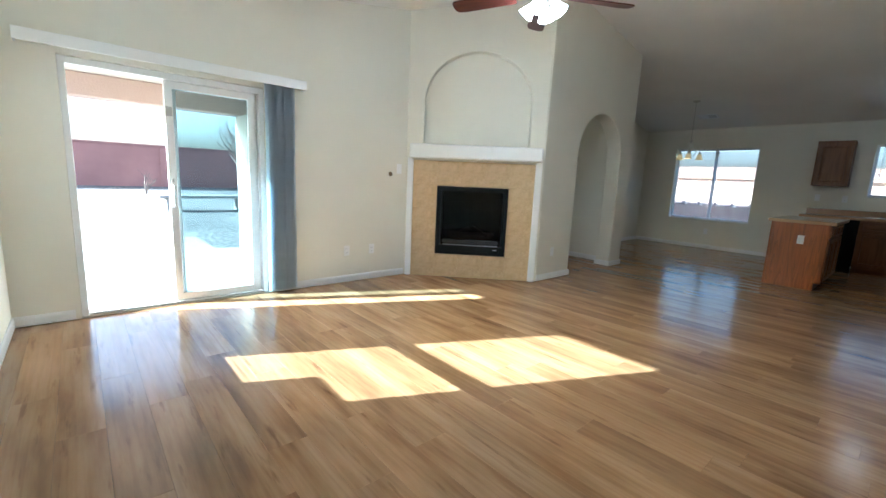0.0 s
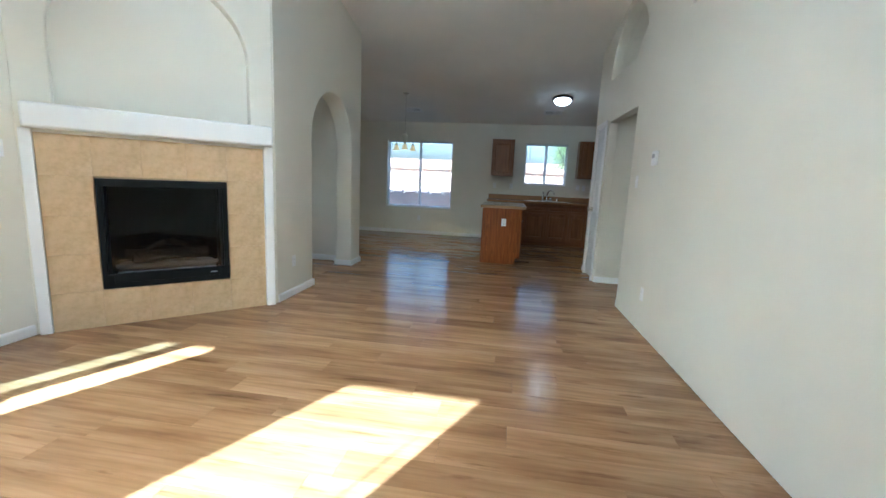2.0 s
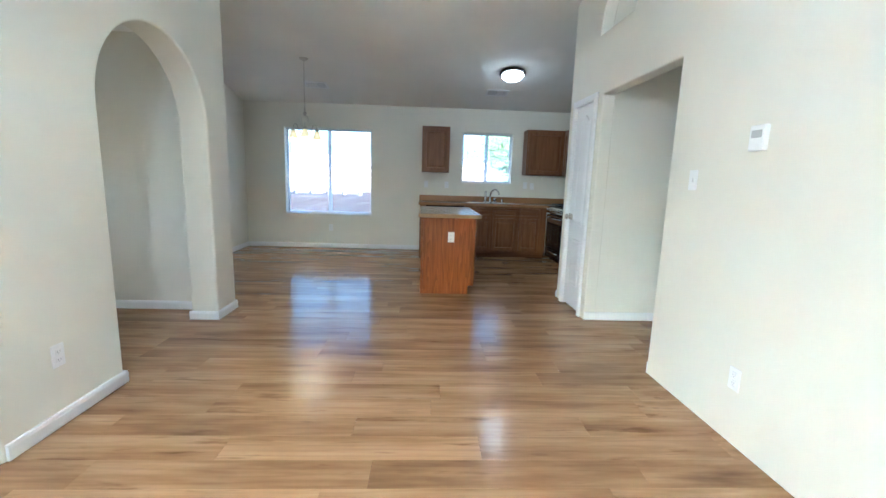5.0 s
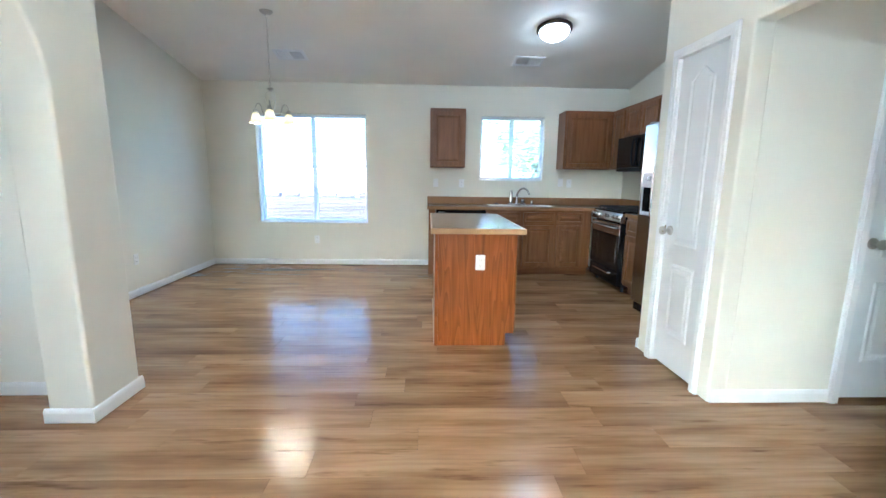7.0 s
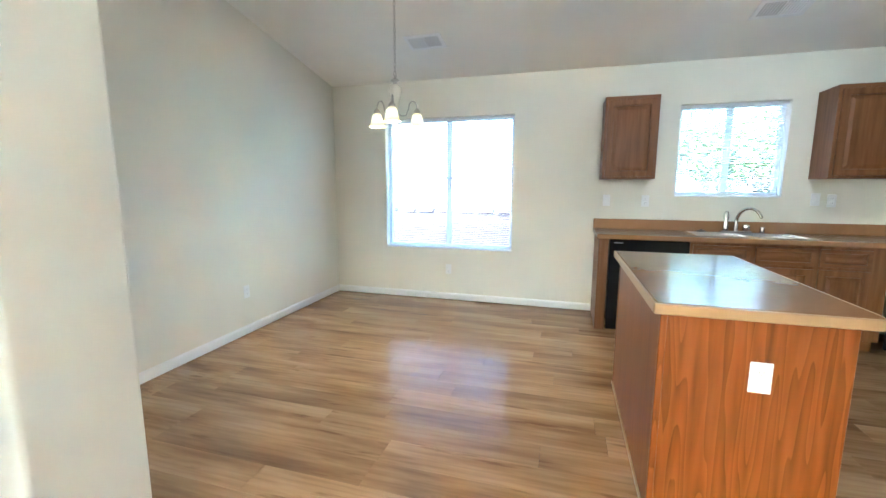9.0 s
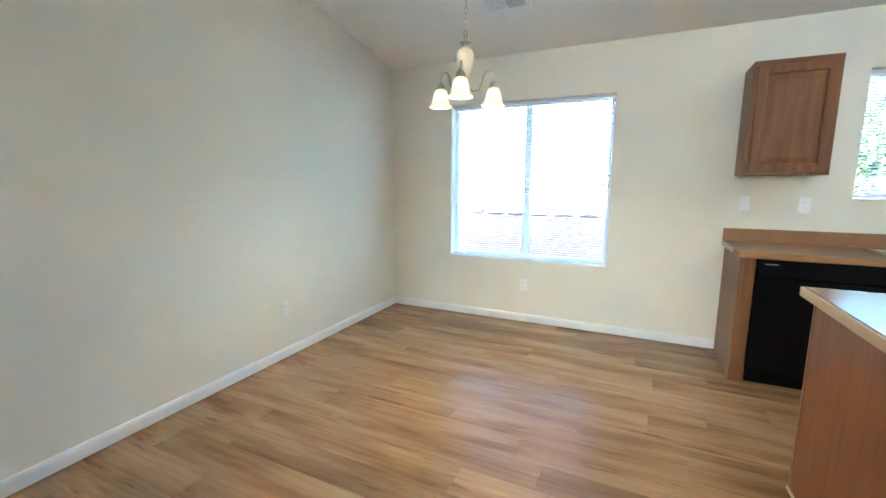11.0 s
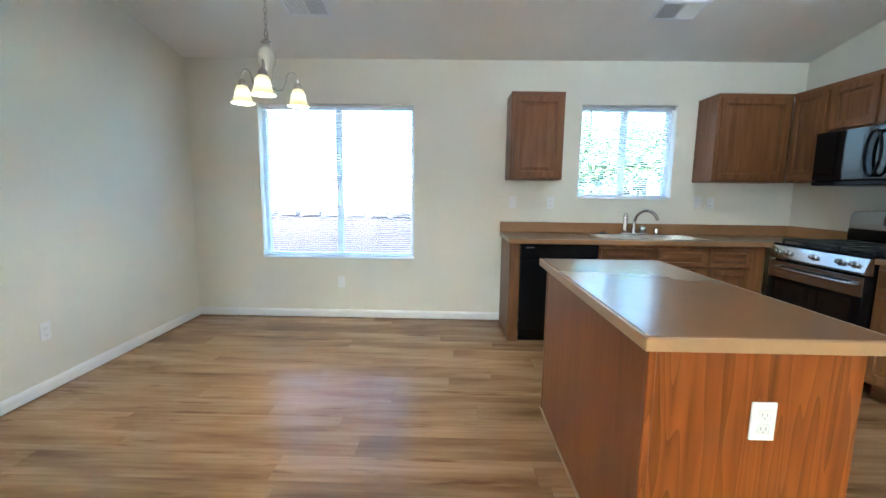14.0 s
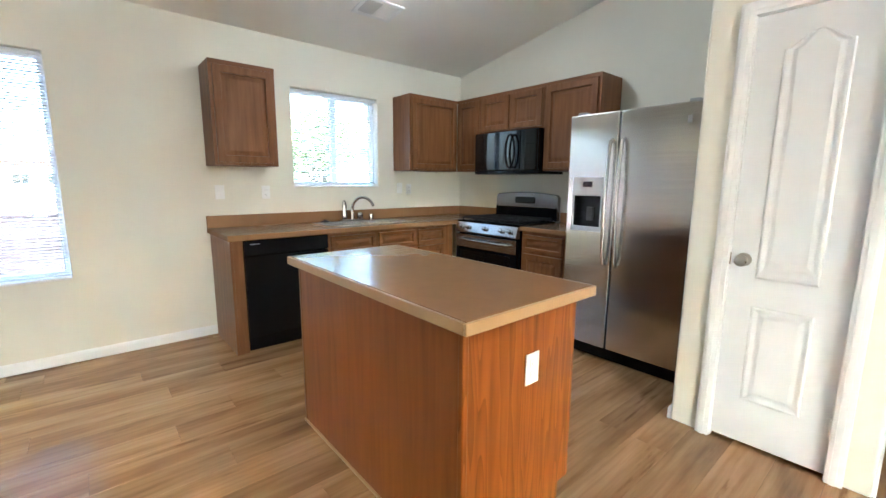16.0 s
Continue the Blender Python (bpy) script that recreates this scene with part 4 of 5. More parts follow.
sink = thing("kitchen_sink", "double-bowl stainless steel sink set in the counter", "sink")
bm = slab(rect(SX0 - 0.015, SY0 - 0.015, SX1 + 0.015, SY1 + 0.015), [rect(SX0 + 0.03, SY0 + 0.025, SX1 - 0.07, 0.195), rect(SX0 + 0.03, 0.225, SX1 - 0.07, SY1 - 0.025)], 0.005, 0.0015, 1)
bmesh.ops.transform(bm, matrix=Matrix(((1, 0, 0, 0), (0, 0, 1, 0), (0, -1, 0, 0.9195), (0, 0, 0, 1))), verts=bm.verts)
part("rim", bm, M_STEEL, sink)
for y0, y1 in ((SY0 + 0.025, 0.195), (0.225, SY1 - 0.025)):
    bm = bmesh.new()
    x0, x1 = SX0 + 0.03, SX1 - 0.07
    t = [bm.verts.new(p) for p in ((x0, y0, 0.917), (x1, y0, 0.917), (x1, y1, 0.917), (x0, y1, 0.917))]
    b = [bm.verts.new(p) for p in ((x0 + 0.02, y0 + 0.02, 0.74), (x1 - 0.02, y0 + 0.02, 0.74), (x1 - 0.02, y1 - 0.02, 0.74), (x0 + 0.02, y1 - 0.02, 0.74))]
    for k in range(4):
        bm.faces.new((t[k], t[(k + 1) % 4], b[(k + 1) % 4], b[k]))
    bm.faces.new(b)
    bowl = part("bowl", bm, M_STEEL, sink)
    part("drain", lathe(bmesh.new(), [(0, 0.7405), (0.045, 0.7405), (0.05, 0.744), (0.03, 0.745), (0, 0.743)], 20, Matrix.Translation(((x0 + x1) / 2, (y0 + y1) / 2, 0))), M_CHROME, bowl)

tap = thing("faucet", "chrome kitchen faucet with a high curved spout", "faucet", at(10.335, 0.20, 0.9195))
part("base_plate", boxed((-0.025, -0.13, 0), (0.025, 0.13, 0.014), 0.006), M_CHROME, tap, "", True)
pts = [(0, 0, 0.012), (0, 0, 0.06)] + [(-0.10 + 0.10 * math.cos(a), -0.11 * (1 - math.cos(a)) * 0.6, 0.10 + 0.13 * math.sin(a)) for a in [math.pi * k / 14 * 0.88 for k in range(15)]]
part("spout", tube(bmesh.new(), pts, [0.024, 0.019] + [0.0150 - 0.0002 * k for k in range(15)], 14), M_CHROME, tap, "", True)
part("lever", lathe(bmesh.new(), [(0, 0.0), (0.028, 0.0), (0.034, 0.03), (0.030, 0.055), (0.0, 0.064)], 18, Matrix.Translation((0, -0.085, 0.013))), M_CHROME, tap, "", True)
part("lever", lathe(bmesh.new(), [(0, 0.0), (0.026, 0.0), (0.027, 0.06), (0.021, 0.10), (0.024, 0.125), (0.020, 0.165), (0.010, 0.188), (0.0, 0.190)], 18, Matrix.Translation((0, 0.085, 0.013))), M_CHROME, tap, "chrome side spray", True)
stopper = thing("sink_stopper", "black rubber sink stopper on the sink's rim", "stopper", at(10.33, 0.49, 0.9195))
part("disc", lathe(bmesh.new(), [(0, 0), (0.04, 0), (0.042, 0.006), (0.028, 0.012), (0.010, 0.014), (0.010, 0.022), (0, 0.024)], 20), M_IRON, stopper, "", True)
airgap = thing("air_gap_cap", "small chrome air gap cap behind the sink", "cap", at(10.345, -0.02, 0.9195))
part("cap", lathe(bmesh.new(), [(0, 0), (0.022, 0), (0.022, 0.045), (0.018, 0.055), (0, 0.058)], 18), M_CHROME, airgap, "", True)

# ---- stove ----
stove = thing("gas_stove", "stainless and black gas range with a steel backguard", "stove", at(9.775, W_KITCHEN + 0.65, 0, FACE_N))
SW = 0.812
part("body", boxed((0.003, 0.03, 0.06), (SW - 0.003, 0.645, 0.905), 0.004), M_BLACK, stove)
part("cooktop", boxed((0.002, 0.0, 0.906), (SW - 0.002, 0.59, 0.925), 0.006), M_BLACK, stove, "black enamel cooktop")
bm = bmesh.new()
sec = [(0.03, 0.795), (-0.022, 0.80), (-0.030, 0.815), (0.0, 0.905), (0.03, 0.908)]
ends = [[bm.verts.new((x, y, z)) for y, z in sec] for x in (0.003, SW - 0.003)]
for k in range(5):
    bm.faces.new((ends[0][k], ends[0][(k + 1) % 5], ends[1][(k + 1) % 5], ends[1][k]))
bm.faces.new(ends[0])
bm.faces.new(ends[1])
panel = part("control_panel", bm, M_STEEL, stove, "stainless control panel")
for k in range(5):
    x = (0.09, 0.19, 0.42, 0.63, 0.73)[k]
    turn = Matrix.Translation((x, -0.014, 0.857)) @ Matrix.Rotation(radians(72), 4, "X")
    part("knob", lathe(bmesh.new(), [(0, 0), (0.024, 0), (0.024, 0.006), (0.019, 0.010), (0.017, 0.034), (0.010, 0.038), (0, 0.038)], 18, turn), M_STEEL, panel, "", True)
oven = part("oven_door", boxed((0.006, -0.018, 0.245), (SW - 0.006, 0.03, 0.785), 0.006), M_BLACK, stove, "black oven door")
part("window", boxed((0.07, -0.0215, 0.31), (SW - 0.07, -0.0175, 0.63), 0.001), M_BLACKGLASS, oven)
part("steel_band", boxed((0.007, -0.0205, 0.655), (SW - 0.007, -0.0175, 0.782), 0.001), M_STEEL, oven)
bm = tube(bmesh.new(), [(0.08, -0.02, 0.735), (0.085, -0.055, 0.735), (0.12, -0.062, 0.735), (SW / 2, -0.068, 0.735), (SW - 0.12, -0.062, 0.735), (SW - 0.085, -0.055, 0.735), (SW - 0.08, -0.02, 0.735)], 0.012, 12)
part("handle", bm, M_STEEL, oven, "", True)
drawer = part("drawer", boxed((0.006, -0.014, 0.07), (SW - 0.006, 0.03, 0.235), 0.006), M_BLACK, stove)
part("handle", tube(bmesh.new(), [(0.18, -0.012, 0.19), (0.19, -0.042, 0.19), (SW - 0.19, -0.042, 0.19), (SW - 0.18, -0.012, 0.19)], 0.009, 10), M_STEEL, drawer, "", True)
for x in (0.05, SW - 0.05):
    part("foot", lathe(bmesh.new(), [(0, 0), (0.018, 0), (0.018, 0.06), (0, 0.06)], 10, Matrix.Translation((x, 0.08, 0))), M_IRON, stove)
    part("foot", lathe(bmesh.new(), [(0, 0), (0.018, 0), (0.018, 0.06), (0, 0.06)], 10, Matrix.Translation((x, 0.58, 0))), M_IRON, stove)
bm = slab([(0.004, 0.925), (SW - 0.004, 0.925), (SW - 0.004, 1.155), (SW - 0.03, 1.185), (SW * 0.72, 1.203), (SW * 0.5, 1.208), (SW * 0.28, 1.203), (0.03, 1.185), (0.004, 1.155)], [], 0.05, 0.006, 2)
guard = part("backguard", moved(bm, Matrix.Translation((0, 0.595, 0))), M_STEEL_DIM, stove, "curved steel backguard, darkened to imitate dim reflections")
part("lower_strip", boxed((0.006, 0.588, 0.926), (SW - 0.006, 0.5945, 1.05), 0.002), M_BLACK, guard)
part("display", boxed((SW * 0.34, 0.589, 1.09), (SW * 0.66, 0.5945, 1.155), 0.004), M_BLACKGLASS, guard)
for x0 in (0.03, 0.285, 0.54):
    g = bmesh.new()
    w = 0.24
    for yy in (0.05, 0.30, 0.54):
        box(g, (x0, yy, 0.94), (x0 + w, yy + 0.014, 0.956), 0.003, 1)
    for xx in (x0, x0 + w / 2 - 0.007, x0 + w - 0.014):
        box(g, (xx, 0.05, 0.942), (xx + 0.014, 0.554, 0.958), 0.003, 1)
    for xx in (x0, x0 + w - 0.014):
        for yy in (0.05, 0.54):
            box(g, (xx, yy, 0.925), (xx + 0.014, yy + 0.014, 0.942))
    part("grate", g, M_IRON, stove, "cast iron grate")
for x in (0.15, 0.405, 0.66):
    for y in (0.17, 0.43):
        part("burner", lathe(bmesh.new(), [(0, 0.926), (0.045, 0.926), (0.045, 0.934), (0.032, 0.936), (0.03, 0.943), (0, 0.944)], 18, Matrix.Translation((x, y, 0))), M_IRON, stove, "", True)

# ---- microwave ----
micro = thing("microwave", "black over-the-range microwave with an oval handle", "microwave", at(9.772, W_KITCHEN + 0.40, 1.385, FACE_N))
part("body", boxed((0.002, 0.02, 0), (SW, 0.396, 0.412), 0.004), M_BLACK, micro)
mdoor = part("door", boxed((0.002, -0.012, 0.035), (0.60, 0.019, 0.411), 0.008), M_BLACKGLASS, micro, "glossy black door")
part("window", boxed((0.06, -0.0145, 0.09), (0.40, -0.0115, 0.36), 0.002), M_BLACKGLASS, mdoor)
ring = [(0.505 + 0.055 * math.cos(a), -0.045, 0.215 + 0.155 * math.sin(a)) for a in [2 * math.pi * k / 28 for k in range(29)]]
bm = tube(bmesh.new(), ring, 0.010, 10, False)
for z in (0.065, 0.365):
    tube(bm, [(0.505, -0.012, z), (0.505, -0.045, z)], 0.010, 8)
part("handle", bm, M_BLACK, mdoor, "black oval handle", True)
keys = part("keypad", boxed((0.603, -0.012, 0.035), (SW, 0.019, 0.411), 0.006), M_BLACKGLASS, micro)
part("clock", boxed((0.63, -0.0135, 0.345), (0.78, -0.0115, 0.385)), M_BLACKGLASS, keys)
for i in range(3):
    for j in range(5):
        part("button", boxed((0.63 + 0.052 * i, -0.0135, 0.08 + 0.048 * j), (0.67 + 0.052 * i, -0.0115, 0.112 + 0.048 * j), 0.001), M_BLACKGLASS, keys)
part("vent_grille", boxed((0.002, -0.008, 0.002), (SW, 0.019, 0.033), 0.003), M_BLACK, micro)

# ---- refrigerator ----
fridge = thing("refrigerator", "stainless side-by-side refrigerator with an ice dispenser", "refrigerator", at(8.40, -0.585, 0, FACE_N))
FW, FH = 0.905, 1.79
part("cabinet", boxed((0.004, 0.075, 0.03), (FW - 0.004, 0.74, FH - 0.015), 0.006), M_GREYPLASTIC, fridge, "grey cabinet sides")
part("base_grille", boxed((0.01, 0.03, 0.005), (FW - 0.01, 0.09, 0.085), 0.004), M_BLACK, fridge)
ld = part("freezer_door", moved(slab(rect(0, 0.095, 0.373, FH), [rect(0.062, 0.985, 0.282, 1.215)], 0.07, 0.010, 3), Matrix()), M_STEEL, fridge, "brushed steel door with a dispenser", True)
part("fresh_door", boxed((0.381, 0.0, 0.095), (FW, 0.07, FH), 0.012, 3), M_STEEL, fridge, "brushed steel door", True)
disp = part("dispenser", boxed((0.064, 0.052, 0.986), (0.280, 0.0755, 1.214)), M_BLACK, ld, "black dispenser well")
part("liner", moved(slab(rect(0.0625, 0.9855, 0.2815, 1.2145), [rect(0.066, 0.989, 0.278, 1.211)], 0.050, 0.001, 1), Matrix.Translation((0, 0.001, 0))), M_BLACK, ld)
part("dispenser_frame", moved(slab(rect(0.050, 0.955, 0.294, 1.345), [rect(0.066, 0.989, 0.278, 1.212)], 0.012, 0.004, 2), Matrix.Translation((0, -0.011, 0))), M_DISPENSER, ld, "pale silver dispenser surround")
part("dispenser_display", boxed((0.135, -0.0135, 1.275), (0.21, -0.0105, 1.315), 0.002), M_BLACKGLASS, ld)
part("paddle", boxed((0.15, 0.03, 1.03), (0.20, 0.05, 1.13), 0.004), M_IRON, ld)
for x in (0.335, 0.419):
    pts = [(x, 0.004, 1.60), (x, -0.03, 1.585)] + [(x, -0.040 - 0.022 * math.sin(math.pi * k / 12), 1.55 - 0.78 * k / 12) for k in range(13)] + [(x, -0.03, 0.735), (x, 0.004, 0.72)]
    part("handle", tube(bmesh.new(), pts, 0.013, 12), M_STEEL, ld if x < 0.37 else fridge, "bowed steel handle", True)
for x in (0.05, FW - 0.11):
    part("hinge_cover", boxed((x, 0.01, FH - 0.004), (x + 0.06, 0.09, FH + 0.018), 0.005), M_GREYPLASTIC, fridge)
part("badge", boxed((0.80, -0.0025, 1.665), (0.825, 0.001, 1.71), 0.001), M_GREYPLASTIC, fridge, "small grey maker's badge")

# ---- island ----
isle = thing("kitchen_island", "oak kitchen island with a brown laminate top", "island")
part("body", boxed((7.455, 0.80, 0.10), (8.675, 1.388, 0.872), 0.002), M_OAK, isle)
part("toe_base", boxed((7.456, 0.865, 0.0), (8.674, 1.387, 0.0995)), M_OAK_X, isle, "dark toe kick")
ep = part("end_panel", moved(slab([(0, 0), (0.535, 0), (0.535, 0.10), (0.60, 0.10), (0.60, 0.873), (0, 0.873)], [], 0.015, 0.002, 1), at(7.44, 1.395, 0, FACE_W)), M_OAK_BOLD, isle, "boldly grained oak end panel")
part("back_panel", boxed((7.456, 1.388, 0.0), (8.675, 1.400, 0.873), 0.001), M_OAK_BACK, isle, "plain oak back panel")
part("corner_bead", boxed((7.434, 1.381, 0.0), (7.458, 1.406, 0.873), 0.005, 3), M_OAK_BOLD, isle)
part("corner_bead", boxed((8.668, 1.386, 0.0), (8.688, 1.404, 0.873), 0.003), M_OAK, isle)
part("shoe_strip", boxed((7.45, 1.4005, 0.0), (8.69, 1.409, 0.014), 0.002), M_LAM_EDGE, isle, "pale sealant strip at the floor")
part("top", boxed((7.402, 0.752, 0.8745), (8.738, 1.427, 0.9135), 0.003), M_LAM, isle, "brown laminate top")
for a, b in (((7.390, 0.741, 0.872), (7.4015, 1.438, 0.912)), ((8.7385, 0.741, 0.872), (8.750, 1.438, 0.912)), ((7.402, 1.4275, 0.872), (8.738, 1.438, 0.912)), ((7.402, 0.741, 0.872), (8.738, 0.7515, 0.912))):
    part("top_edge", boxed(a, b, 0.004), M_LAM_EDGE, isle, "tan laminate edge")
for x0, x1 in ((0.02, 0.40), (0.42, 0.80), (0.82, 1.20)):
    cab_door(isle, 7.455 + x0, 0.70, 7.455 + x1, 0.845, "drawer", 0.78)
    cab_door(isle, 7.455 + x0, 0.125, 7.455 + x1, 0.675, "door", 0.78)

# ---- ceiling fixtures ----
SLOPE = Matrix.Rotation(math.atan(0.177), 4, "Y")


def ceiling_vent(x, y, label):
    v = thing("ceiling_vent", label, "vent", Matrix.Translation((x, y, roof_z(x))) @ SLOPE, "ceiling vents")
    part("backing", boxed((-0.10, -0.15, -0.004), (0.10, 0.15, -0.001)), M_VENT, v)
    bm = slab(rect(-0.125, -0.178, 0.125, 0.178), [rect(-0.09, -0.145, 0.09, -0.004), rect(-0.09, 0.004, 0.09, 0.145)], 0.010, 0.002, 1)
    bmesh.ops.transform(bm, matrix=Matrix(((1, 0, 0, 0), (0, 0, 1, 0), (0, -1, 0, 0), (0, 0, 0, 1))), verts=bm.verts)
    part("frame", bm, M_TRIM, v)
    for k in range(14):
        yy = -0.138 + 0.0203 * k
        m = Matrix.Translation((0, yy, -0.007)) @ Matrix.Rotation(radians(45 if k < 7 else -45), 4, "X")
        part("slat", box(bmesh.new(), (-0.09, -0.0085, -0.0006), (0.09, 0.0085, 0.0006), 0, 1, m), M_TRIM, v)
    return v


ceiling_vent(9.66, 3.09, "white louvred ceiling vent over the dining area")
ceiling_vent(9.68, 0.27, "white louvred ceiling vent over the kitchen")

dome = thing("flush_ceiling_light", "lit dome ceiling light with a dark bronze rim", "ceiling light", Matrix.Translation((8.93, 0.187, roof_z(8.93))) @ SLOPE)
part("rim", lathe(bmesh.new(), [(0.0, -0.001), (0.165, -0.001), (0.178, -0.012), (0.180, -0.030), (0.168, -0.044), (0.150, -0.046), (0.150, -0.03)], 40), M_BRONZE, dome, "", True)
part("glass", lathe(bmesh.new(), [(0.152, -0.040), (0.148, -0.060), (0.130, -0.085), (0.098, -0.107), (0.055, -0.120), (0.0, -0.124)], 40), M_DOME, dome, "lit frosted glass", True)

CH = Vector((8.78, 3.03, 0))
CT = roof_z(CH.x)
chand = thing("chandelier", "nickel three-arm chandelier with lit amber glass shades", "chandelier", Matrix.Translation(CH))
part("canopy", lathe(bmesh.new(), [(0, CT + 0.01), (0.062, CT - 0.006), (0.060, CT - 0.014), (0.040, CT - 0.030), (0.012, CT - 0.036), (0.010, CT - 0.05), (0, CT - 0.05)], 28), M_NICKEL, chand, "", True)
zz, k = CT - 0.045, 0
links = bmesh.new()
while zz > 2.185:
    ax = Vector((1, 0, 0)) if k % 2 else Vector((0, 1, 0))
    loop = [Vector((0, 0, zz - 0.017)) + ax * 0.008 * math.cos(a) + Vector((0, 0, 0.019)) * math.sin(a) for a in [2 * math.pi * q / 10 for q in range(11)]]
    tube(links, loop, 0.0020, 5, False)
    zz -= 0.030
    k += 1
part("chain", links, M_NICKEL, chand, "nickel chain", True)
loop = [Vector((0.022 * math.cos(a), 0, 2.165 + 0.022 * math.sin(a))) for a in [2 * math.pi * q / 16 for q in range(17)]]
part("loop", tube(bmesh.new(), loop, 0.004, 8, False), M_NICKEL, chand, "", True)
part("top_cap", lathe(bmesh.new(), [(0, 2.145), (0.010, 2.14), (0.026, 2.127), (0.034, 2.120), (0.014, 2.108), (0.022, 2.092), (0.026, 2.085), (0, 2.085)], 20), M_NICKEL, chand, "", True)
part("body", lathe(bmesh.new(), [(0, 2.090), (0.032, 2.088), (0.046, 2.070), (0.050, 2.045), (0.045, 2.01), (0.034, 1.97), (0.025, 1.93), (0.021, 1.90), (0, 1.90)], 28), M_CERAMIC, chand, "white ceramic urn", True)
part("finial", lathe(bmesh.new(), [(0, 1.905), (0.022, 1.90), (0.030, 1.885), (0.018, 1.868), (0.022, 1.858), (0.010, 1.842), (0.004, 1.825), (0, 1.82)], 20), M_NICKEL, chand, "", True)
for q in range(3):
    a = radians(203 + 120 * q - 8)
    d = Vector((math.cos(a), math.sin(a), 0))
    z0 = 1.885
    pts = [d * r + Vector((0, 0, z)) for r, z in ((0.02, z0), (0.05, z0 - 0.018), (0.085, z0 - 0.01), (0.105, z0 + 0.03), (0.115, z0 + 0.075), (0.135, z0 + 0.100), (0.160, z0 + 0.098), (0.176, z0 + 0.075), (0.180, z0 + 0.045))]
    arm = part("arm", tube(bmesh.new(), pts, 0.0055, 8), M_NICKEL, chand, "", True)
    base = Matrix.Translation(d * 0.180 + Vector((0, 0, 0)))
    part("socket_cup", lathe(bmesh.new(), [(0, 1.935), (0.012, 1.933), (0.024, 1.915), (0.027, 1.898), (0.024, 1.892), (0, 1.892)], 18, base), M_NICKEL, arm, "", True)
    prof = [(0.024, 1.896), (0.034, 1.885), (0.042, 1.86), (0.046, 1.835), (0.052, 1.815), (0.066, 1.797), (0.064, 1.796), (0.050, 1.813), (0.043, 1.835), (0.039, 1.86), (0.031, 1.883), (0.022, 1.893)]
    part("shade", lathe(bmesh.new(), prof, 24, base), M_SHADE, arm, "lit amber glass bell shade", True)
    part("bulb", lathe(bmesh.new(), [(0, 1.888), (0.010, 1.885), (0.014, 1.868), (0.024, 1.848), (0.025, 1.835), (0.017, 1.822), (0, 1.818)], 14, base), M_BULB, arm, "", True)

# ceiling fan
FANC = Vector((2.75, 2.0, 0))
fan = thing("ceiling_fan", "bronze ceiling fan with dark cherry blades and lit glass shades", "ceiling fan", Matrix.Translation(FANC))
FZ = roof_z(FANC.x)
part("canopy", lathe(bmesh.new(), [(0, FZ + 0.02), (0.075, FZ - 0.005), (0.07, FZ - 0.03), (0.03, FZ - 0.07), (0, FZ - 0.07)], 24), M_BRONZE, fan, "", True)
part("downrod", tube(bmesh.new(), [(0, 0, FZ - 0.06), (0, 0, 2.69)], 0.013, 12), M_BRONZE, fan, "", True)
part("motor", lathe(bmesh.new(), [(0, 2.70), (0.05, 2.695), (0.10, 2.67), (0.13, 2.63), (0.13, 2.58), (0.10, 2.55), (0.06, 2.54), (0.06, 2.49), (0.045, 2.48), (0, 2.48)], 32), M_BRONZE, fan, "", True)
blade_me, iron_me = None, None
for q in range(5):
    turn = Matrix.Rotation(radians(FAN_TURN + 72 * q), 4, "Z") @ Matrix.Translation((0, 0, 2.505)) @ Matrix.Rotation(radians(12), 4, "X")
    if blade_me is None:
        out = [(0.20, -0.050), (0.42, -0.062), (0.60, -0.070), (0.655, -0.062), (0.672, -0.035), (0.675, 0.0), (0.672, 0.035), (0.655, 0.062), (0.60, 0.070), (0.42, 0.062), (0.20, 0.050)]
        bm = slab(out, [], 0.008, 0.002, 1)
        bmesh.ops.transform(bm, matrix=Matrix.Rotation(radians(90), 4, "X"), verts=bm.verts)
        b = part("blade", bm, M_CHERRY, fan, "dark cherry wood blade")
        i = part("blade_iron", moved(box(bmesh.new(), (0.05, -0.02, 0.009), (0.27, 0.02, 0.030), 0.003), Matrix()), M_BRONZE, fan)
        blade_me, iron_me = b.data, i.data
    else:
        b, i = new("blade", blade_me), new("blade_iron", iron_me)
        b.parent = i.parent = fan
        b["label"] = "dark cherry wood blade"
    b.matrix_local = turn
    i.matrix_local = turn
kit = part("light_kit", lathe(bmesh.new(), [(0, 2.482), (0.055, 2.48), (0.07, 2.46), (0.06, 2.435), (0.03, 2.42), (0, 2.418)], 24), M_BRONZE, fan, "", True)
for q in range(4):
    m = Matrix.Rotation(radians(25 + 90 * q), 4, "Z") @ Matrix.Translation((0.066, 0, 2.452)) @ Matrix.Rotation(radians(-42), 4, "Y")
    prof = [(0.020, 0.0), (0.026, -0.016), (0.038, -0.042), (0.044, -0.064), (0.054, -0.085), (0.051, -0.086), (0.041, -0.064), (0.034, -0.042), (0.022, -0.016), (0.016, -0.002)]
    part("shade", lathe(bmesh.new(), prof, 20, m), M_FANSHADE, kit, "lit frosted glass shade", True)
    part("bulb", lathe(bmesh.new(), [(0, -0.008), (0.010, -0.010), (0.020, -0.038), (0.018, -0.055), (0, -0.066)], 12, m), M_BULB, kit, "", True)

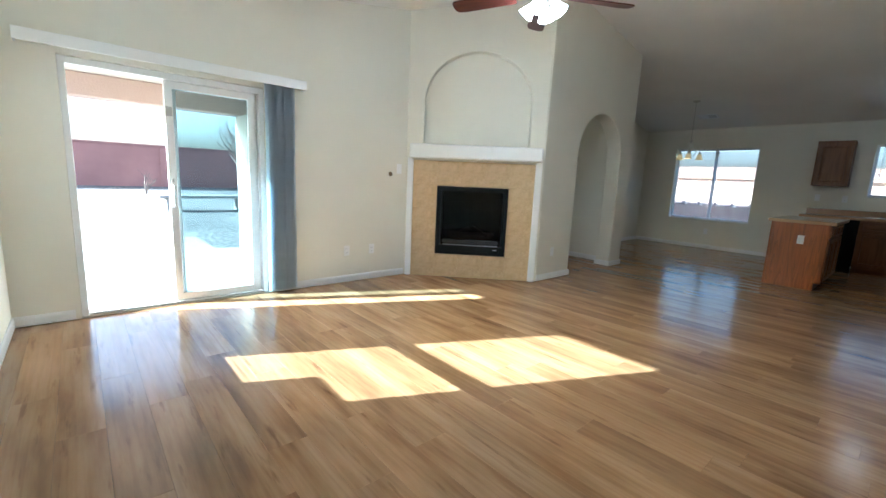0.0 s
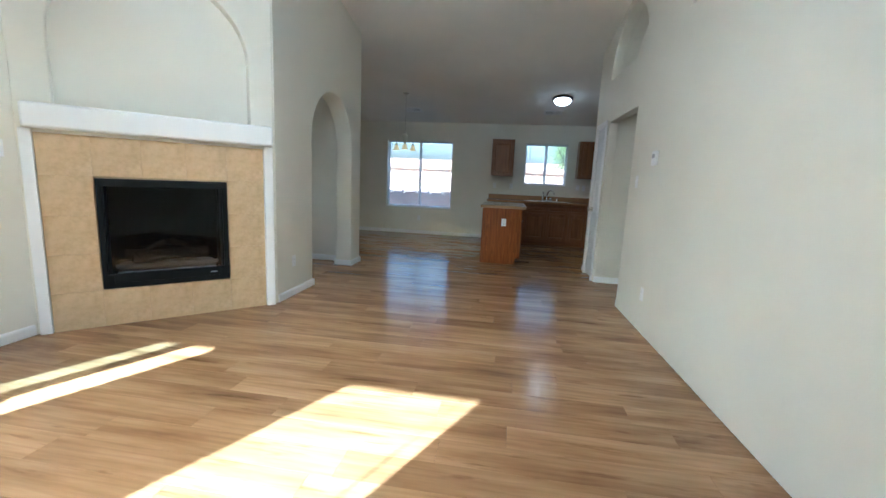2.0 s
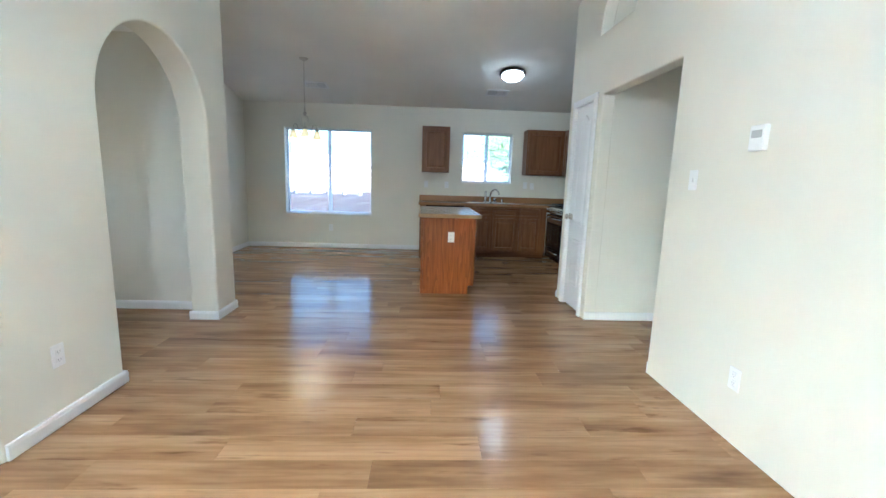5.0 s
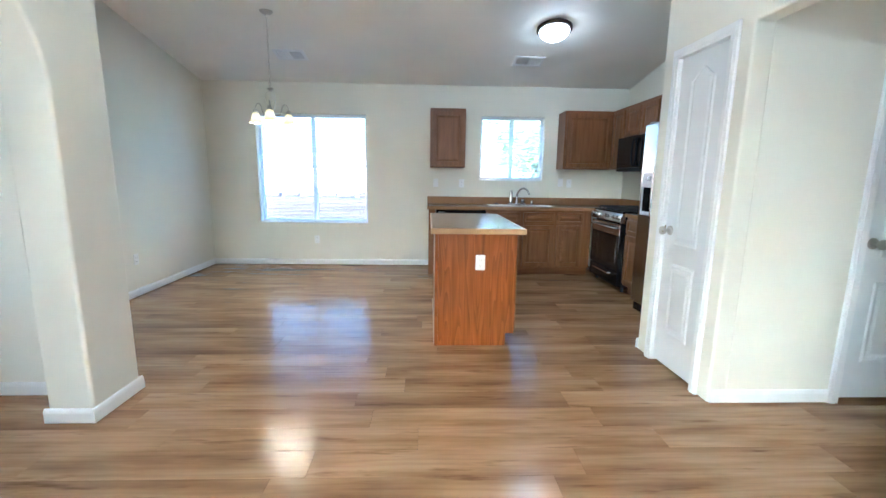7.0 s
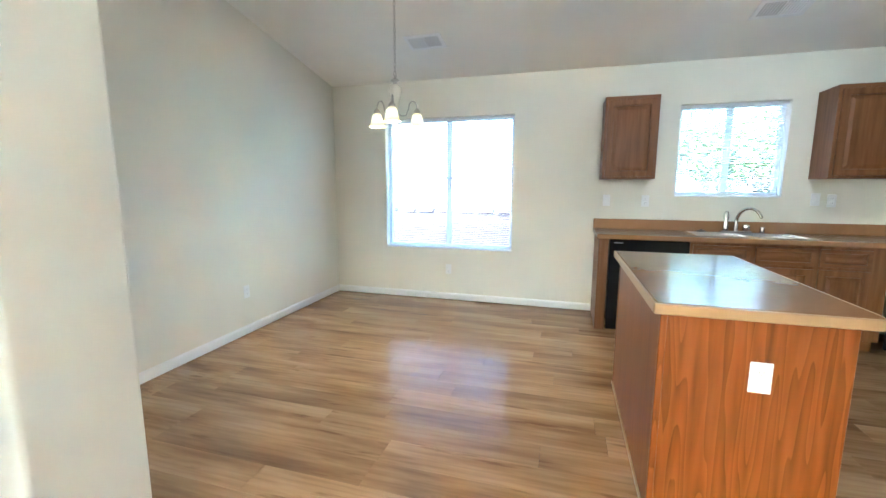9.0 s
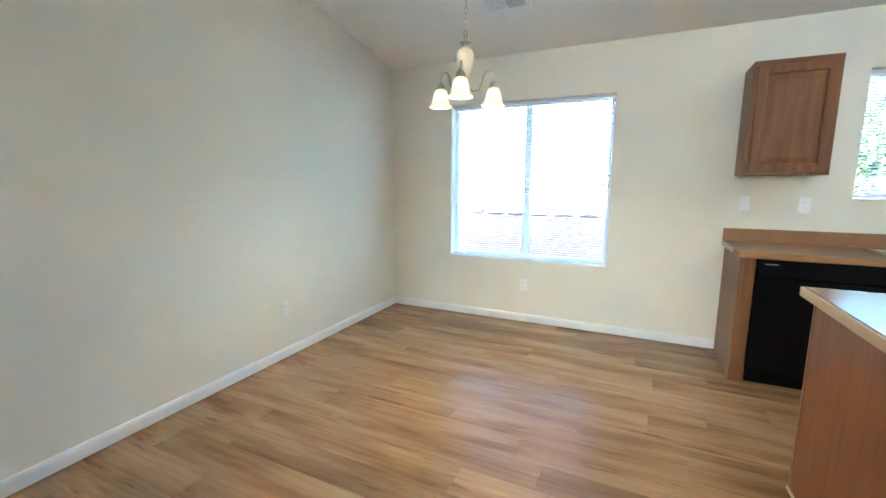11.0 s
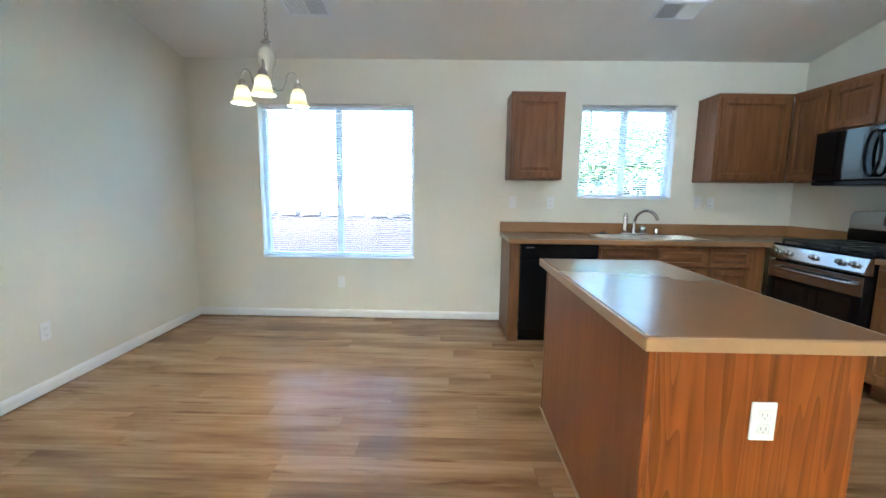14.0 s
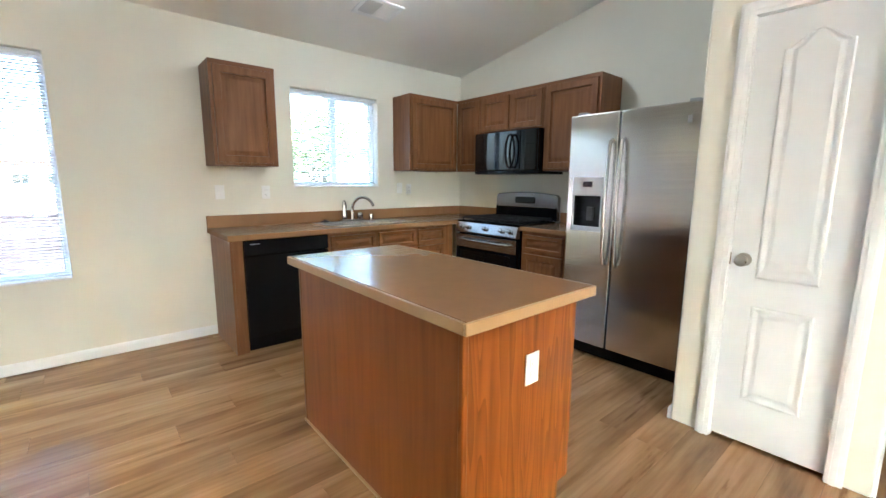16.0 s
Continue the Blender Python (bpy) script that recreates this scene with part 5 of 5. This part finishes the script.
# ---- yard behind the sliding door ----
gw = thing("garden_wall", "reddish block garden wall at the back of the yard", "wall", at(0, 20.4, 0.36))
part("wall", boxed((-25, 0, 0), (32, 0.2, 1.62), 0.01), M_BLOCK, gw)
for k in range(57):
    part("cap", boxed((-25 + k + 0.005, -0.03, 1.621), (-24 + k - 0.005, 0.23, 1.70), 0.01, 1), M_BLOCK, gw)
for k in range(0, 57, 4):
    part("pier", boxed((-25 + k - 0.2, -0.06, 0), (-25 + k + 0.2, -0.001, 1.619), 0.01, 1), M_BLOCK, gw)
bench = thing("garden_bench", "low grey concrete garden bench on the gravel", "bench", at(2.9, 13.2, 0.06))
part("seat", boxed((-1.1, -0.2, 0.36), (1.1, 0.2, 0.44), 0.015), M_CONCRETE, bench)
for x in (-0.85, 0.85):
    part("leg", boxed((x - 0.09, -0.16, 0), (x + 0.09, 0.16, 0.359), 0.015), M_CONCRETE, bench)


def bare_tree(name, m, height, seed, label, leafy=0):
    t = thing(name, label, "tree", m, "yard trees")
    rt = random.Random(seed)
    bm = bmesh.new()
    tips = []

    def limb(p, d, length, r, depth):
        pts, q = [p], p.copy()
        dd = d.copy()
        for s in range(4):
            dd = (dd + Vector((rt.uniform(-0.16, 0.16), rt.uniform(-0.16, 0.16), rt.uniform(-0.02, 0.12)))).normalized()
            q = q + dd * length / 4
            pts.append(q.copy())
        tube(bm, pts, [r * (1 - 0.13 * s) for s in range(5)], 6 if depth < 2 else 4)
        tips.append(q.copy())
        if depth < 4:
            for c in range(4 if depth < 2 else 3):
                a = rt.uniform(0, 2 * math.pi)
                out = Vector((math.cos(a), math.sin(a), rt.uniform(0.25, 0.9))).normalized()
                start = pts[rt.choice((2, 3, 4))]
                limb(start, (dd * 0.45 + out).normalized(), length * rt.uniform(0.55, 0.75), r * 0.48, depth + 1)

    limb(Vector((0, 0, -0.2)), Vector((0, 0, 1)), height * 0.36, height * 0.022, 0)
    part("trunk", bm, M_BARK, t, "grey-brown trunk and bare limbs")
    if leafy:
        verts, faces = [], []
        for k in range(leafy):
            c = rt.choice(tips) + Vector((rt.gauss(0, 0.28), rt.gauss(0, 0.28), rt.gauss(0, 0.24)))
            u = Vector((rt.uniform(-1, 1), rt.uniform(-1, 1), rt.uniform(-1, 1))).normalized()
            w = u.orthogonal().normalized()
            s = rt.uniform(0.05, 0.10)
            i0 = len(verts)
            verts += [c - u * s, c + w * s * 0.5, c + u * s, c - w * s * 0.5]
            faces.append((i0, i0 + 1, i0 + 2, i0 + 3))
        me = bpy.data.meshes.new("crown")
        me.from_pydata([tuple(v) for v in verts], [], faces)
        me.materials.append(M_LEAF)
        crown = new("crown", me)
        crown.parent = t
        crown["label"] = "green leafy crown"
    return t


bare_tree("tree", at(4.6, 15.5, 0.2), 4.2, 5, "bare winter tree in the gravel yard")
bare_tree("tree", at(-3.2, 19.0, 0.38), 4.6, 9, "bare winter tree near the garden wall")
bare_tree("shrub", at(2.0, 17.5, 0.28), 1.5, 12, "bare twiggy shrub in the gravel")
# Unseen box, added outside window_3 only to cut the notch in its sun patch.
sun_block = thing("sun_notch_box", "unseen box added outside to notch the window's sun patch", "air conditioner", at(-0.85, 2.85, -0.16))
part("case", boxed((-0.25, -0.42, 0.0), (0.25, 0.41, 1.33), 0.02), M_STUCCO_W, sun_block)
part("notch_box_top", lathe(bmesh.new(), [(0, 1.335), (0.22, 1.335), (0.22, 1.35), (0, 1.355)], 20), M_IRON, sun_block)

# ---- side yard behind the windows ----
fence = thing("block_fence", "shaded block fence with a stepped cap along the side yard", "fence", at(14.0, 0, -0.16))
part("wall", boxed((0, -30, 0), (0.2, 30, 0.98), 0.01), M_FENCE, fence)
cap_me = None
for k in range(96):
    if cap_me is None:
        c = part("cap", boxed((-0.03, 0.05, 0.981), (0.23, 0.36, 1.085), 0.03, 2), M_FENCE, fence)
        cap_me = c.data
    else:
        c = new("cap", cap_me)
        c.parent = fence
    c.location = (0, -20 + 0.42 * k, 0)


def house(m, w, d, h, wall_mat, label, windows=(0.2, 0.5, 0.8)):
    ho = thing("house", label, "house", m, "neighbouring houses")
    part("wall", boxed((0, 0, 0), (d, w, h)), wall_mat, ho)
    bm = bmesh.new()
    o = 0.5
    b = [bm.verts.new(p) for p in ((-o, -o, h), (d + o, -o, h), (d + o, w + o, h), (-o, w + o, h))]
    t = [bm.verts.new(p) for p in ((-o, -o, h + 0.18), (d + o, -o, h + 0.18), (d + o, w + o, h + 0.18), (-o, w + o, h + 0.18))]
    r = [bm.verts.new((d / 2, d / 3, h + 1.7)), bm.verts.new((d / 2, w - d / 3, h + 1.7))]
    for k in range(4):
        bm.faces.new((b[k], b[(k + 1) % 4], t[(k + 1) % 4], t[k]))
    bm.faces.new(b)
    bm.faces.new((t[0], t[1], r[0]))
    bm.faces.new((t[1], t[2], r[1], r[0]))
    bm.faces.new((t[2], t[3], r[1]))
    bm.faces.new((t[3], t[0], r[0], r[1]))
    part("roof", bm, M_ROOF, ho, "brown tiled hip roof")
    for share in windows:
        y = w * share
        win = part("window", moved(slab(rect(-0.6, 1.0, 0.6, 2.1), [rect(-0.53, 1.07, -0.03, 2.03), rect(0.03, 1.07, 0.53, 2.03)], 0.06), at(-0.055, y, 0, FACE_W)), M_VINYL, ho)
        part("pane", moved(boxed((-0.54, 0.02, 1.06), (0.54, 0.03, 2.04)), at(-0.05, y, 0, FACE_W)), M_BLACKGLASS, win)
    return ho


house(at(58.0, -20, -0.16), 56, 12, 2.9, M_STUCCO, "long pink stucco neighbouring house with a brown roof", (0.43, 0.47))
house(at(21.0, -11.5, -0.16), 9, 8, 2.7, M_TEAL, "teal neighbouring house with a brown roof")
bare_tree("tree", at(18.2, -2.0, -0.16), 5.6, 21, "leafy green tree beyond the fence", 5200)


# ---- floor planks ----
def plank_mesh(name, length):
    w, h, c = 0.1793, 0.006, 0.0006
    bm = bmesh.new()
    b = [bm.verts.new((x, y, -h)) for x, y in ((0, 0), (w, 0), (w, length), (0, length))]
    s = [bm.verts.new((x, y, -c)) for x, y in ((0, 0), (w, 0), (w, length), (0, length))]
    t = [bm.verts.new((x, y, 0)) for x, y in ((c, c), (w - c, c), (w - c, length - c), (c, length - c))]
    for lo, hi in ((b, s), (s, t)):
        for k in range(4):
            bm.faces.new((lo[k], lo[(k + 1) % 4], hi[(k + 1) % 4], hi[k]))
    bm.faces.new(t)
    me = bpy.data.meshes.new(name)
    bm.to_mesh(me)
    bm.free()
    me.materials.append(M_FLOOR)
    return me


def reach(x):
    """How far the floor goes along y at x."""
    low = -0.45 if x < 5.3 else (-2.6 if x < 7.35 else -1.48)
    high = 4.5 if x < 5.05 else (5.7 if x < 6.7 else 4.67)
    return low, high


PLANK = plank_mesh("plank", 1.2193)
rng = random.Random(7)
verts, faces = [], []
count = 0
for i in range(61):
    x = -0.28 + 0.18 * i
    low, high = reach(x)
    y = low - rng.uniform(0.1, 1.1)
    while y < high:
        a, b = max(y, low), min(y + 1.22, high)
        y += 1.22
        if b - a < 0.05 or x > 10.5:
            continue
        if a < 4.3 and b > -0.3 and count < 300:
            ob = new("plank", PLANK)
            ob.location = (x, a, 0)
            ob.scale.y = (b - a) / 1.22
            ob.parent = floor
            count += 1
        else:
            k = len(verts)
            verts += [(x + v.co.x, a + v.co.y * (b - a) / 1.22, v.co.z) for v in PLANK.vertices]
            faces += [[k + q for q in p.vertices] for p in PLANK.polygons]
me = bpy.data.meshes.new("planks_far")
me.from_pydata(verts, [], faces)
me.materials.append(M_FLOOR)
rest = new("planks_far", me)
rest.parent = floor
rest["kind"] = "stuff"
